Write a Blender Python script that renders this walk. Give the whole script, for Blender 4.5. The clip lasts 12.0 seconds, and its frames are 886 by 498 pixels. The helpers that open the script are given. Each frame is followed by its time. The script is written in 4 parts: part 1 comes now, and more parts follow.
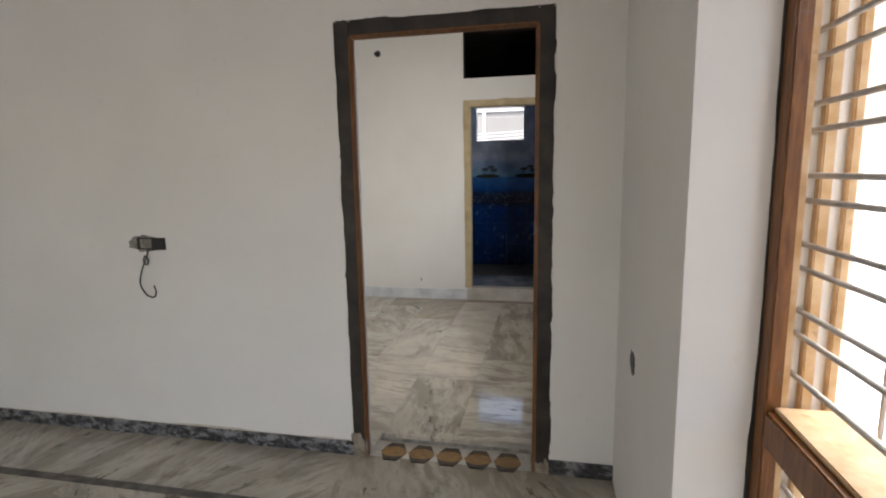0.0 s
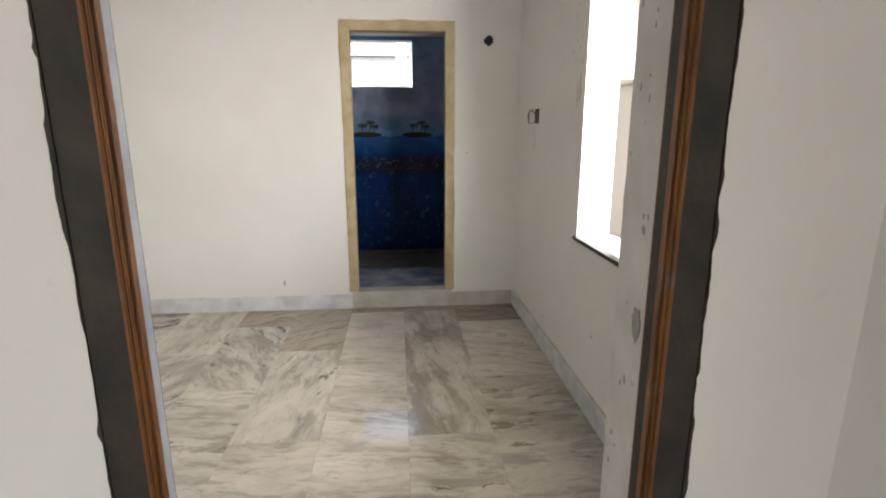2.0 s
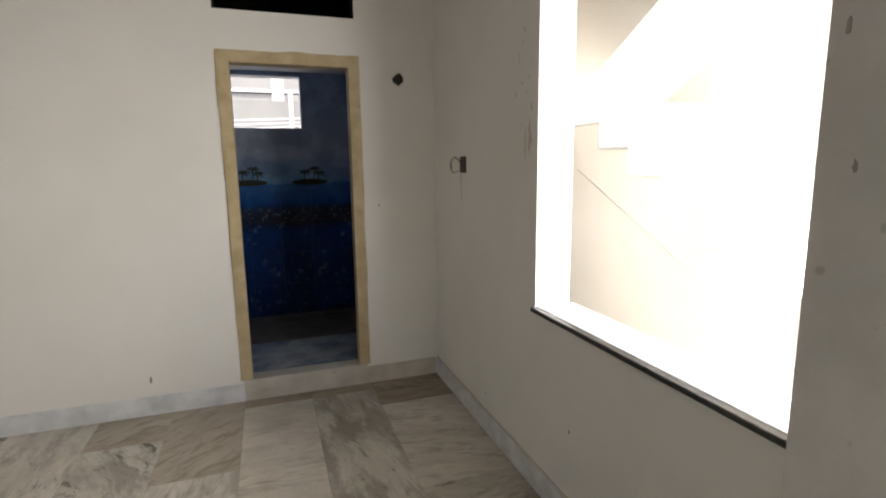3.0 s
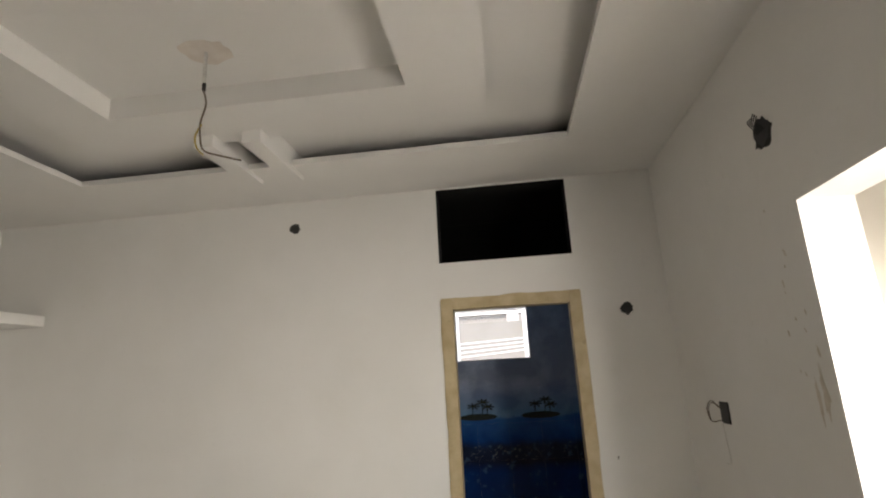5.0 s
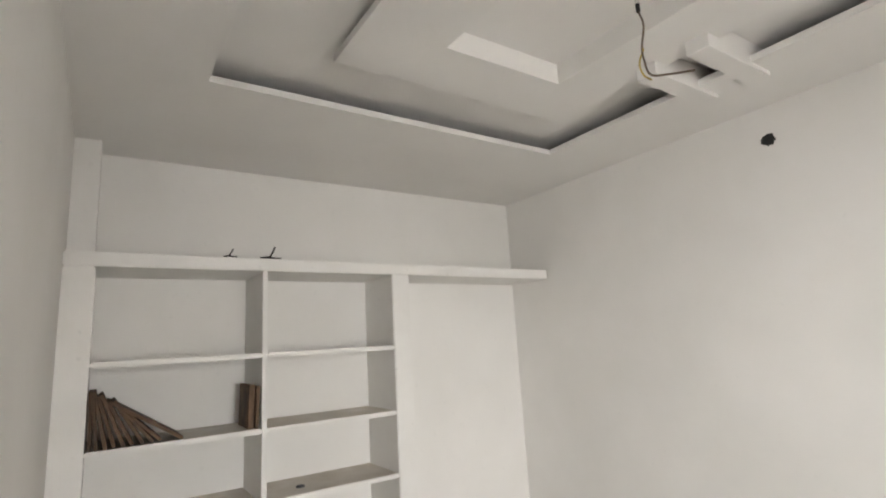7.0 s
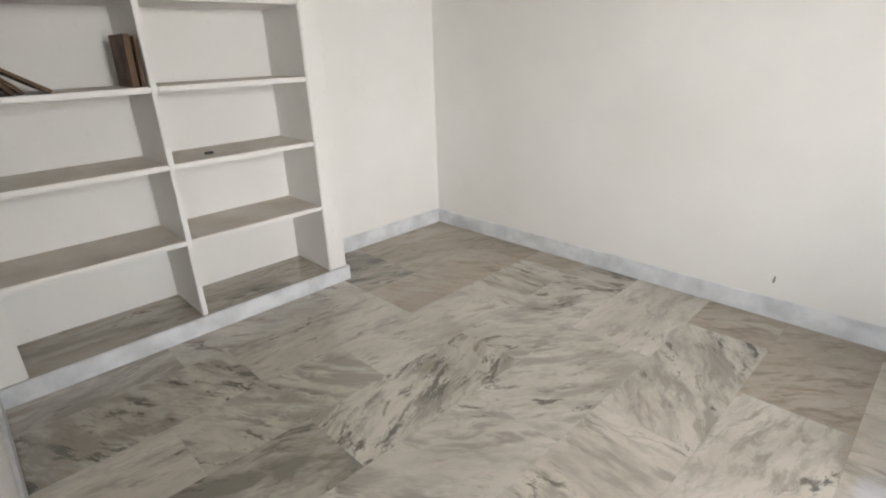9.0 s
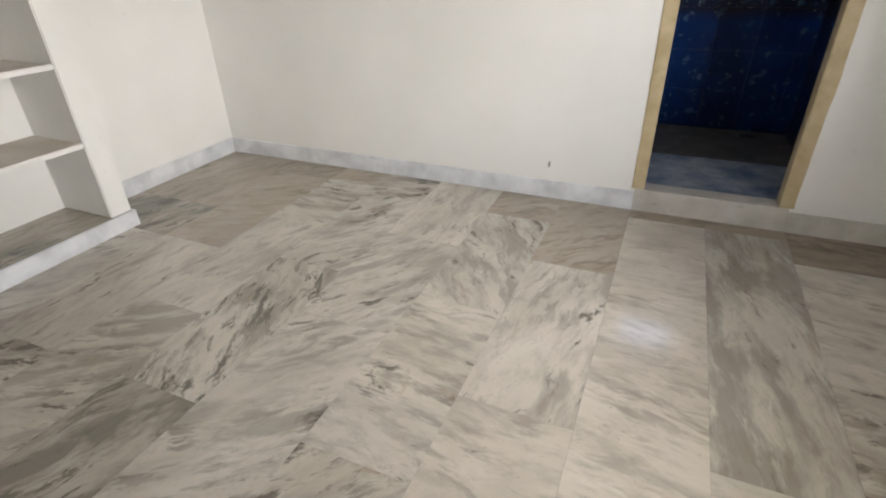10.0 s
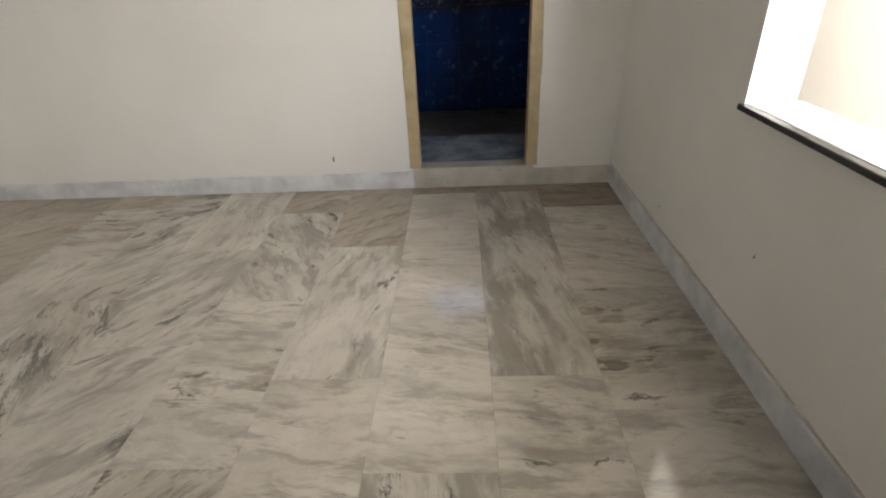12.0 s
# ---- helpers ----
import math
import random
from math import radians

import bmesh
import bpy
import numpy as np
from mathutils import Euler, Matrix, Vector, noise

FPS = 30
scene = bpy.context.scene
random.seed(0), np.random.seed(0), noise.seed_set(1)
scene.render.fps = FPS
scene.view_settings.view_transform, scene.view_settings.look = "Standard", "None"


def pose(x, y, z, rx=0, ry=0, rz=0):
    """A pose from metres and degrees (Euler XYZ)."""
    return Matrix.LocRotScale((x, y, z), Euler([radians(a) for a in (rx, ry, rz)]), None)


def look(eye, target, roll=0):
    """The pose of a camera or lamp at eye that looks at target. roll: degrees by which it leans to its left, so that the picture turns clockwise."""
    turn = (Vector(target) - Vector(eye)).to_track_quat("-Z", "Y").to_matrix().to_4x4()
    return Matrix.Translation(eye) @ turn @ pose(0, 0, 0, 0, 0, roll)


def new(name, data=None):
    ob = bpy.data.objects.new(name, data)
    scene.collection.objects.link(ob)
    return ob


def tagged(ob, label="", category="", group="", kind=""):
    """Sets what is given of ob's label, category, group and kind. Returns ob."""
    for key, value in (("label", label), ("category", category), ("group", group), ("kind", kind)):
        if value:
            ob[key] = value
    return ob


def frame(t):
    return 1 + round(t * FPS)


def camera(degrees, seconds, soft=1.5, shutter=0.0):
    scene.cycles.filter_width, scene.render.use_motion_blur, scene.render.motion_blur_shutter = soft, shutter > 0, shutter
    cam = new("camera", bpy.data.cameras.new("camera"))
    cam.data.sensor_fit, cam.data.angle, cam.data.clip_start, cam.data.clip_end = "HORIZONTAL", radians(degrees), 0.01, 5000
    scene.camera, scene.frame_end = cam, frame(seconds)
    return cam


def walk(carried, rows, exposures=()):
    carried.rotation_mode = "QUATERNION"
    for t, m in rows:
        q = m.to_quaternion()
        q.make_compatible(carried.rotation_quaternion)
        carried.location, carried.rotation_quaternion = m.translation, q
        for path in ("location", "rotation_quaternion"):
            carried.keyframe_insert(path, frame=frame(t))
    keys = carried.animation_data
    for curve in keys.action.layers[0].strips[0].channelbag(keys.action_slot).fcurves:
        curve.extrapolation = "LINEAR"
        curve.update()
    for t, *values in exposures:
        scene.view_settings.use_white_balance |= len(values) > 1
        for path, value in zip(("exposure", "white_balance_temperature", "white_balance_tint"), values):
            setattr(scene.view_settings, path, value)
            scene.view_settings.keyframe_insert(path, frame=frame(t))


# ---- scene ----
cam = camera(81.9, 12.0, soft=2.0)

PATH = [
    (0, (0.526, 0.161, 1.446), (0.123, 2.097, 1.147), -1.0),
    (0.5, (0.452, 0.491, 1.426), (0.144, 2.441, 1.105), -0.9),
    (1, (0.298, 0.88, 1.422), (0.126, 2.837, 1.046), -0.9),
    (1.5, (0.122, 1.296, 1.451), (0.115, 3.249, 1.022), -0.3),
    (2, (0.019, 1.754, 1.418), (0.189, 3.695, 0.966), 0.0),
    (2.5, (-0.114, 2.119, 1.43), (0.401, 4.01, 1.029), -0.4),
    (2.7, (-0.153, 2.239, 1.465), (0.505, 4.091, 1.1), -0.6),
    (4.3, (-0.046, 2.611, 1.634), (0.04, 4.609, 1.645), -0.6),
    (4.5, (-0.003, 2.648, 1.683), (-0.038, 4.643, 1.831), -0.5),
    (5, (0.002, 2.649, 1.75), (-0.22, 4.579, 2.226), -3.1),
    (5.5, (0.015, 2.576, 1.797), (-0.477, 4.361, 2.555), -7.3),
    (6, (0.033, 2.615, 1.839), (-0.891, 4.155, 2.718), -7.5),
    (6.5, (-0.059, 2.699, 1.812), (-1.413, 3.991, 2.518), -4.9),
    (7, (-0.14, 2.761, 1.744), (-1.771, 3.862, 2.103), -3.3),
    (7.2, (-0.167, 2.779, 1.728), (-1.853, 3.834, 1.941), -3.2),
    (8.8, (-0.338, 2.741, 1.487), (-1.786, 3.967, 0.854), -2.1),
    (9, (-0.342, 2.73, 1.465), (-1.683, 4.02, 0.732), -2.0),
    (9.5, (-0.321, 2.72, 1.406), (-1.364, 4.173, 0.511), -1.8),
    (10, (-0.28, 2.682, 1.387), (-0.985, 4.267, 0.392), -1.3),
    (10.5, (-0.183, 2.628, 1.334), (-0.538, 4.269, 0.247), -0.8),
    (11, (-0.073, 2.502, 1.33), (-0.235, 4.147, 0.205), -2.0),
    (11.5, (-0.012, 2.415, 1.341), (-0.137, 4.08, 0.246), -3.55),
    (12, (-0.045, 2.503, 1.359), (-0.125, 4.242, 0.375), -2.8),
]
walk(cam, [(t, look(eye, target, roll)) for t, eye, target, roll in PATH],
     [(0, 2.1, 6650, 10), (0.5, 1.9, 6850, 10), (1.0, 2.5, 6850, 10), (2.0, 2.65, 6700, 10), (2.7, 2.25, 6800, 10), (4.3, 1.9, 7000, 10), (5.0, 2.1, 7050, 10), (6.0, 2.35, 6900, 10), (7.0, 2.64, 6550, 10), (9.0, 2.76, 6400, 10), (10.5, 2.78, 6600, 10), (11.0, 2.62, 6700, 10), (12.0, 2.38, 6800, 10)])

# ---------- light ----------
world = bpy.data.worlds.new("sky")
scene.world = world
world.use_nodes = True
wn = world.node_tree
sky = wn.nodes.new("ShaderNodeTexSky")
sky.sky_type = 'NISHITA'
sky.sun_disc = False
sky.sun_elevation = radians(54)
sky.sun_rotation = radians(191)
sky.air_density, sky.dust_density = 1.0, 3.0
bg = wn.nodes["Background"]
bg.inputs["Strength"].default_value = 0.14
wn.links.new(sky.outputs[0], bg.inputs[0])

sun_data = bpy.data.lights.new("sun", 'SUN')
sun_data.energy, sun_data.angle, sun_data.color = 0.7, radians(10), (1.0, 0.96, 0.9)
sun = new("sun", sun_data)
sun.matrix_world = look((-2, -10, 14), (0, 0, 0))


def area(name, m, w, h, watts, colour=(1, 1, 1)):
    d = bpy.data.lights.new(name, 'AREA')
    d.shape, d.size, d.size_y, d.energy, d.color = 'RECTANGLE', w, h, watts, colour
    ob = new(name, d)
    ob.matrix_world = m
    return ob


# daylight standing in the window of the front room
area("window_daylight", look((1.10, -0.3, 1.5), (-1.0, -0.3, 1.2)), 2.4, 1.6, 1.5, (1.0, 0.98, 0.95))
# added fill light in an invented opening behind
area("back_fill", look((-1.6, -3.28, 1.15), (0.1, 5.0, 1.15)), 1.5, 2.1, 2, (1.0, 0.98, 0.95))
# daylight standing in the stairwell's open side
area("stair_daylight", look((3.30, 2.9, 2.2), (-1.0, 3.6, 1.3)), 2.0, 2.3, 66, (1.0, 0.98, 0.95))
# daylight standing at the foot of the stairs
area("stair_front_daylight", look((2.3, 1.7, 1.5), (-0.4, 5.6, 1.2)), 1.5, 2.0, 28, (1.0, 0.98, 0.95))


# ---------- materials ----------
def nodes(name):
    m = bpy.data.materials.new(name)
    m.use_nodes = True
    t = m.node_tree
    return m, t, t.nodes["Principled BSDF"]


def ramp(t, fac, stops):
    r = t.nodes.new("ShaderNodeValToRGB")
    e = r.color_ramp.elements
    while len(e) < len(stops):
        e.new(0.5)
    for k, (p, c) in zip(e, stops):
        k.position, k.color = p, (*c, 1)
    t.links.new(fac, r.inputs[0])
    return r.outputs[0]


def noise_tex(t, vec, scale, detail=4, rough=0.55, distort=0.0):
    n = t.nodes.new("ShaderNodeTexNoise")
    n.inputs["Scale"].default_value, n.inputs["Detail"].default_value = scale, detail
    n.inputs["Roughness"].default_value, n.inputs["Distortion"].default_value = rough, distort
    if vec is not None:
        t.links.new(vec, n.inputs["Vector"])
    return n.outputs[0]


def mix(t, fac, a, b, mode='MIX'):
    n = t.nodes.new("ShaderNodeMix")
    n.data_type, n.blend_type = 'RGBA', mode
    for sock, v in ((n.inputs[0], fac), (n.inputs[6], a), (n.inputs[7], b)):
        if hasattr(v, "links"):
            t.links.new(v, sock)
        else:
            sock.default_value = v if isinstance(v, (int, float)) else (*v, 1)
    return n.outputs[2]


def bump(t, bsdf, height, strength, dist=0.01):
    b = t.nodes.new("ShaderNodeBump")
    b.inputs["Strength"].default_value, b.inputs["Distance"].default_value = strength, dist
    t.links.new(height, b.inputs["Height"])
    t.links.new(b.outputs[0], bsdf.inputs["Normal"])


def position(t):
    return t.nodes.new("ShaderNodeNewGeometry").outputs["Position"]


def plain(name, a, b, scale=6.0, rough=0.6, metal=0.0, bumps=0.15, fine=60, spots=0.0):
    """Two tones mixed by broad blotches, with a fine grain in relief."""
    m, t, s = nodes(name)
    p = position(t)
    col = ramp(t, noise_tex(t, p, scale, 5), [(0.35, a), (0.65, b)])
    if spots:
        dots = ramp(t, noise_tex(t, p, 23, 2, 0.4), [(0.70, (0, 0, 0)), (0.76, (1, 1, 1))])
        amount = t.nodes.new("ShaderNodeMath")
        amount.operation = 'MULTIPLY'
        amount.inputs[1].default_value = spots
        t.links.new(dots, amount.inputs[0])
        col = mix(t, amount.outputs[0], col, tuple(c * 0.45 for c in a))
    t.links.new(col, s.inputs["Base Color"])
    s.inputs["Roughness"].default_value, s.inputs["Metallic"].default_value = rough, metal
    if bumps:
        bump(t, s, noise_tex(t, p, fine, 3), bumps, 0.004)
    return m


WALL = plain("white_wall_paint", (0.78, 0.765, 0.735), (0.83, 0.815, 0.79), 1.3, 0.75, 0, 0.12, 35, 0.06)
CEIL = plain("white_ceiling_paint", (0.80, 0.785, 0.76), (0.84, 0.825, 0.80), 1.5, 0.8, 0, 0.06, 50)
SHELF = plain("white_shelf_paint", (0.78, 0.765, 0.735), (0.82, 0.805, 0.78), 4, 0.55, 0, 0.12, 45, 0.15)


def dusty_top(m, colour):
    """Building dust settled on faces that look up."""
    t = m.node_tree
    base = t.nodes["Principled BSDF"].inputs["Base Color"]
    old = base.links[0].from_socket
    sep = t.nodes.new("ShaderNodeSeparateXYZ")
    t.links.new(t.nodes.new("ShaderNodeNewGeometry").outputs["Normal"], sep.inputs[0])
    up = ramp(t, sep.outputs["Z"], [(0.7, (0, 0, 0)), (0.9, (1, 1, 1))])
    film = ramp(t, noise_tex(t, position(t), 4, 6), [(0.30, (0.45, 0.45, 0.45)), (0.70, (0.95, 0.95, 0.95))])
    t.links.new(mix(t, mix(t, 1.0, up, film, 'MULTIPLY'), old, colour), base)


dusty_top(SHELF, (0.47, 0.405, 0.32))
REVEAL = plain("stained_wall_paint", (0.62, 0.61, 0.59), (0.76, 0.745, 0.72), 5, 0.75, 0, 0.25, 40, 0.5)
STAIRWALL = plain("cream_stair_paint", (0.80, 0.76, 0.70), (0.84, 0.80, 0.74), 2, 0.8, 0, 0.1, 40)
MARBLE_SKIRT = plain("pale_marble", (0.55, 0.56, 0.58), (0.76, 0.77, 0.79), 7, 0.3, 0, 0.05, 40)
STEPSTONE = plain("dusty_beige_marble", (0.46, 0.43, 0.38), (0.60, 0.57, 0.52), 6, 0.5, 0, 0.15, 50, 0.3)
SILL = plain("white_marble_sill", (0.74, 0.74, 0.75), (0.80, 0.80, 0.80), 8, 0.25, 0, 0, 40)


def smeared_granite():
    """Black granite under a lime-washed film of cement and plaster smears."""
    m, t, s = nodes("plaster_smeared_granite")
    mp = t.nodes.new("ShaderNodeMapping")
    mp.inputs["Scale"].default_value = (1, 1, 1.5)
    t.links.new(position(t), mp.inputs[0])
    col = ramp(t, noise_tex(t, mp.outputs[0], 26, 6, 0.7), [(0.40, (0.012, 0.012, 0.014)), (0.60, (0.07, 0.072, 0.08))])
    film = ramp(t, noise_tex(t, mp.outputs[0], 13, 8, 0.75, 0.4), [(0.48, (0, 0, 0)), (0.58, (0.9, 0.9, 0.9))])
    col = mix(t, film, col, (0.30, 0.30, 0.31))
    blots = ramp(t, noise_tex(t, mp.outputs[0], 15, 5, 0.6), [(0.66, (0, 0, 0)), (0.70, (0.9, 0.9, 0.9))])
    t.links.new(mix(t, blots, col, (0.58, 0.56, 0.52)), s.inputs["Base Color"])
    s.inputs["Roughness"].default_value = 0.55
    bump(t, s, film, 0.3, 0.004)
    return m


SMEARED = smeared_granite()
BAND = plain("dark_brown_granite", (0.03, 0.026, 0.022), (0.12, 0.105, 0.09), 16, 0.4, 0, 0.1, 70)
BLACK_EDGE = plain("black_granite_edge", (0.012, 0.012, 0.012), (0.03, 0.03, 0.03), 40, 0.3, 0, 0, 70)
DARKWOOD = plain("dark_tarred_wood", (0.012, 0.009, 0.007), (0.040, 0.030, 0.023), 9, 0.55, 0, 0.3, 90)
BLUEGREY = plain("blue_grey_plaster", (0.34, 0.36, 0.42), (0.50, 0.52, 0.57), 8, 0.8, 0, 0.3, 50)
CREAMWOOD = plain("cream_primed_wood", (0.43, 0.335, 0.19), (0.55, 0.45, 0.28), 9, 0.6, 0, 0.3, 70, 0.3)
CEMENT = plain("grey_cement", (0.16, 0.15, 0.135), (0.32, 0.30, 0.27), 30, 0.95, 0, 0.6, 90)
# near-black tone puts cavity shade into the colour; also on hole rims
CAVITY_SHADE = plain("cavity_shade_and_hole_rim", (0.035, 0.033, 0.03), (0.07, 0.066, 0.06), 12, 0.95, 0, 0.3, 60)
# black base colour that stands for the darkness of the loft
LOFT_SHADE = plain("black_loft_shade", (0.004, 0.004, 0.004), (0.007, 0.007, 0.007), 5, 0.95, 0, 0.1, 60)
# black plastic of boxes, also the painted-in dark of holes
BLACK = plain("black_plastic_and_hole_shade", (0.012, 0.012, 0.012), (0.022, 0.02, 0.02), 30, 0.5, 0, 0, 60)
STEEL = plain("painted_grey_steel", (0.36, 0.34, 0.31), (0.50, 0.48, 0.45), 30, 0.45, 0.3, 0, 60)
BOARD = plain("brown_board", (0.05, 0.027, 0.013), (0.15, 0.085, 0.045), 14, 0.7, 0, 0.2, 80)
BATHFLOOR = plain("blue_grey_bath_tile", (0.20, 0.25, 0.33), (0.52, 0.55, 0.58), 5, 0.12, 0, 0.05, 40)
BATHREAR = plain("dark_brown_bath_floor", (0.10, 0.088, 0.072), (0.17, 0.15, 0.125), 7, 0.6, 0, 0.3, 50)
PATCH = plain("bare_putty", (0.30, 0.29, 0.28), (0.38, 0.37, 0.35), 30, 0.8, 0, 0.2, 60)
DUSTPLASTER = plain("tan_cement_smear", (0.20, 0.165, 0.12), (0.38, 0.33, 0.27), 24, 0.95, 0, 0.6, 70)
STAIN = plain("brown_drip_stain", (0.52, 0.46, 0.37), (0.66, 0.61, 0.54), 18, 0.8, 0, 0, 60)
PINKISH = plain("pink_plaster_patch", (0.70, 0.63, 0.56), (0.78, 0.72, 0.66), 14, 0.8, 0, 0.3, 60)
HOUSE = plain("pale_house_plaster", (0.26, 0.255, 0.24), (0.33, 0.32, 0.31), 0.8, 0.85, 0, 0.1, 10)
GROUND = plain("dusty_ground", (0.30, 0.28, 0.25), (0.42, 0.39, 0.35), 0.6, 0.95, 0, 0.2, 10)
GLASS_DARK = plain("dark_window_pane", (0.03, 0.035, 0.04), (0.06, 0.065, 0.07), 2, 0.15, 0, 0, 10)


def solid(name, c, rough=0.5):
    return plain(name, c, tuple(min(1, v * 1.3) for v in c), 40, rough, 0, 0, 60)


WIRE_RED, WIRE_YELLOW = solid("red_wire", (0.20, 0.03, 0.025)), solid("yellow_wire", (0.40, 0.29, 0.06))
WIRE_GREEN, WIRE_BLUE = solid("green_wire", (0.03, 0.20, 0.08)), solid("blue_wire", (0.03, 0.06, 0.25))
WIRE_BLACK, WIRE_WHITE = solid("black_wire", (0.015, 0.013, 0.012)), solid("white_wire", (0.6, 0.58, 0.55))
WIRE_BROWN = solid("brown_twisted_wire", (0.12, 0.09, 0.06))


def orange_wood():
    """Varnished teak with stretched grain and worn patches."""
    m, t, s = nodes("orange_varnished_wood")
    mp = t.nodes.new("ShaderNodeMapping")
    mp.inputs["Scale"].default_value = (14, 14, 1.6)
    t.links.new(position(t), mp.inputs[0])
    grain = ramp(t, noise_tex(t, mp.outputs[0], 5, 5, 0.6, 0.6), [(0.3, (0.10, 0.032, 0.008)), (0.7, (0.25, 0.10, 0.024))])
    wear = ramp(t, noise_tex(t, position(t), 9, 5), [(0.60, (0, 0, 0)), (0.75, (0.7, 0.7, 0.7))])
    t.links.new(mix(t, wear, grain, (0.16, 0.14, 0.11)), s.inputs["Base Color"])
    s.inputs["Roughness"].default_value = 0.45
    bump(t, s, noise_tex(t, mp.outputs[0], 8, 4), 0.2, 0.004)
    return m


ORANGE = orange_wood()
PALEWOOD = plain("raw_pale_wood", (0.42, 0.25, 0.10), (0.60, 0.42, 0.24), 12, 0.6, 0, 0.3, 70, 0.4)


def marble_floor(name, heading, spread=20, grey=0.5, dark=0.5, tint=(1.0, 1.0, 1.0)):
    """Polished marble; its veins run at the heading (degrees from x), give or take the spread, with so much grey and dark in them."""
    m, t, s = nodes(name)
    info = t.nodes.new("ShaderNodeObjectInfo")

    def math_node(op, a, b):
        q = t.nodes.new("ShaderNodeMath")
        q.operation = op
        for sock, v in zip(q.inputs, (a, b)):
            if hasattr(v, "links"):
                t.links.new(v, sock)
            else:
                sock.default_value = v
        return q.outputs[0]

    def rand(mult):
        return math_node('FRACT', math_node('MULTIPLY', info.outputs["Random"], mult), 0.0)

    off = t.nodes.new("ShaderNodeVectorMath")
    off.operation = 'SCALE'
    off.inputs[0].default_value = (37.0, 91.0, 13.0)
    t.links.new(info.outputs["Random"], off.inputs["Scale"])
    add = t.nodes.new("ShaderNodeVectorMath")
    t.links.new(position(t), add.inputs[0])
    t.links.new(off.outputs[0], add.inputs[1])
    ang = math_node('MULTIPLY', math_node('SUBTRACT', rand(7.3), 0.5), radians(2 * spread))
    # the veins wander: coarse bends and small crinkles
    for size, reach in ((3.0, 0.10), (13.0, 0.016)):
        n = t.nodes.new("ShaderNodeTexNoise")
        n.inputs["Scale"].default_value, n.inputs["Detail"].default_value = size, 3
        t.links.new(add.outputs[0], n.inputs["Vector"])
        c = t.nodes.new("ShaderNodeVectorMath")
        c.operation = 'MULTIPLY_ADD'
        c.inputs[1].default_value = (reach, reach, 0)
        t.links.new(n.outputs["Color"], c.inputs[0])
        t.links.new(add.outputs[0], c.inputs[2])
        add = c
    rot = t.nodes.new("ShaderNodeVectorRotate")
    rot.rotation_type = 'Z_AXIS'
    t.links.new(add.outputs[0], rot.inputs["Vector"])
    t.links.new(math_node('ADD', ang, radians(-heading)), rot.inputs["Angle"])

    def stretched(sx, sy, at):
        q = t.nodes.new("ShaderNodeMapping")
        q.inputs["Scale"].default_value = (sx, sy, 1)
        q.inputs["Location"].default_value = (at, at * 1.7, 0)
        t.links.new(rot.outputs[0], q.inputs[0])
        return q.outputs[0]

    def level(fac, lo, hi, amount):
        return ramp(t, fac, [(lo, (0, 0, 0)), (hi, (amount, amount, amount))])

    soft = noise_tex(t, stretched(0.9, 2.4, 0), 2.0, 6, 0.6, 0.5)
    col = ramp(t, soft, [(0.32, (0.43, 0.397, 0.345)), (0.50, (0.53, 0.493, 0.434)), (0.66, (0.60, 0.563, 0.502))])
    # broad grey bands
    bands = level(noise_tex(t, stretched(0.9, 3.0, 4.1), 2.4, 7, 0.62, 0.3), 0.57 - 0.14 * grey, 0.66 - 0.12 * grey, 0.40 + 0.45 * grey)
    col = mix(t, bands, col, (0.25, 0.232, 0.20))
    # fine parallel threads, broken up by patches
    threads = level(noise_tex(t, stretched(1.8, 6.5, 21.7), 3.0, 7, 0.62, 0.2), 0.50, 0.62, 0.75)
    where = level(noise_tex(t, stretched(1.4, 2.2, 3.3), 1.6, 3, 0.5, 0.3), 0.38, 0.60, 1.0)
    col = mix(t, math_node('MULTIPLY', threads, where), col, (0.27, 0.245, 0.205))
    # dark smoky dashes
    dashes = level(noise_tex(t, stretched(1.9, 5.4, 8.3), 2.6, 8, 0.72, 0.3), 0.64 - 0.12 * dark, 0.70 - 0.12 * dark, 0.9)
    clumps = level(noise_tex(t, stretched(1.0, 1.5, 13.1), 1.5, 3, 0.5, 0.0), 0.46 - 0.1 * dark, 0.60 - 0.1 * dark, 1.0)
    col = mix(t, math_node('MULTIPLY', dashes, clumps), col, (0.125, 0.115, 0.10))
    mottle = level(noise_tex(t, stretched(1.6, 3.0, 31.0), 7.0, 6, 0.7, 0.4), 0.50, 0.68, 0.45)
    col = mix(t, mottle, col, (0.33, 0.305, 0.265))
    rust = level(noise_tex(t, stretched(2.0, 6.0, 15.0), 2.0, 5, 0.6, 0.8), 0.66, 0.72, 0.4)
    col = mix(t, rust, col, (0.30, 0.21, 0.12))
    tone = ramp(t, rand(3.7), [(0.0, (0.92, 0.91, 0.90)), (0.5, (1, 1, 1)), (1.0, (0.96, 0.96, 0.96))])
    col = mix(t, 1.0, col, tone, 'MULTIPLY')
    col = mix(t, 1.0, col, tint, 'MULTIPLY')
    # ground-in building dust
    dirt = level(noise_tex(t, position(t), 1.4, 5), 0.52, 0.75, 0.4)
    col = mix(t, dirt, col, (0.30, 0.26, 0.20))
    grit = level(noise_tex(t, position(t), 46, 2, 0.5), 0.70, 0.76, 0.35)
    col = mix(t, grit, col, (0.24, 0.22, 0.19))
    t.links.new(col, s.inputs["Base Color"])
    t.links.new(ramp(t, noise_tex(t, position(t), 5, 5), [(0.3, (0.05, 0.05, 0.05)), (0.7, (0.11, 0.11, 0.11))]), s.inputs["Roughness"])
    s.inputs["Specular IOR Level"].default_value = 0.55
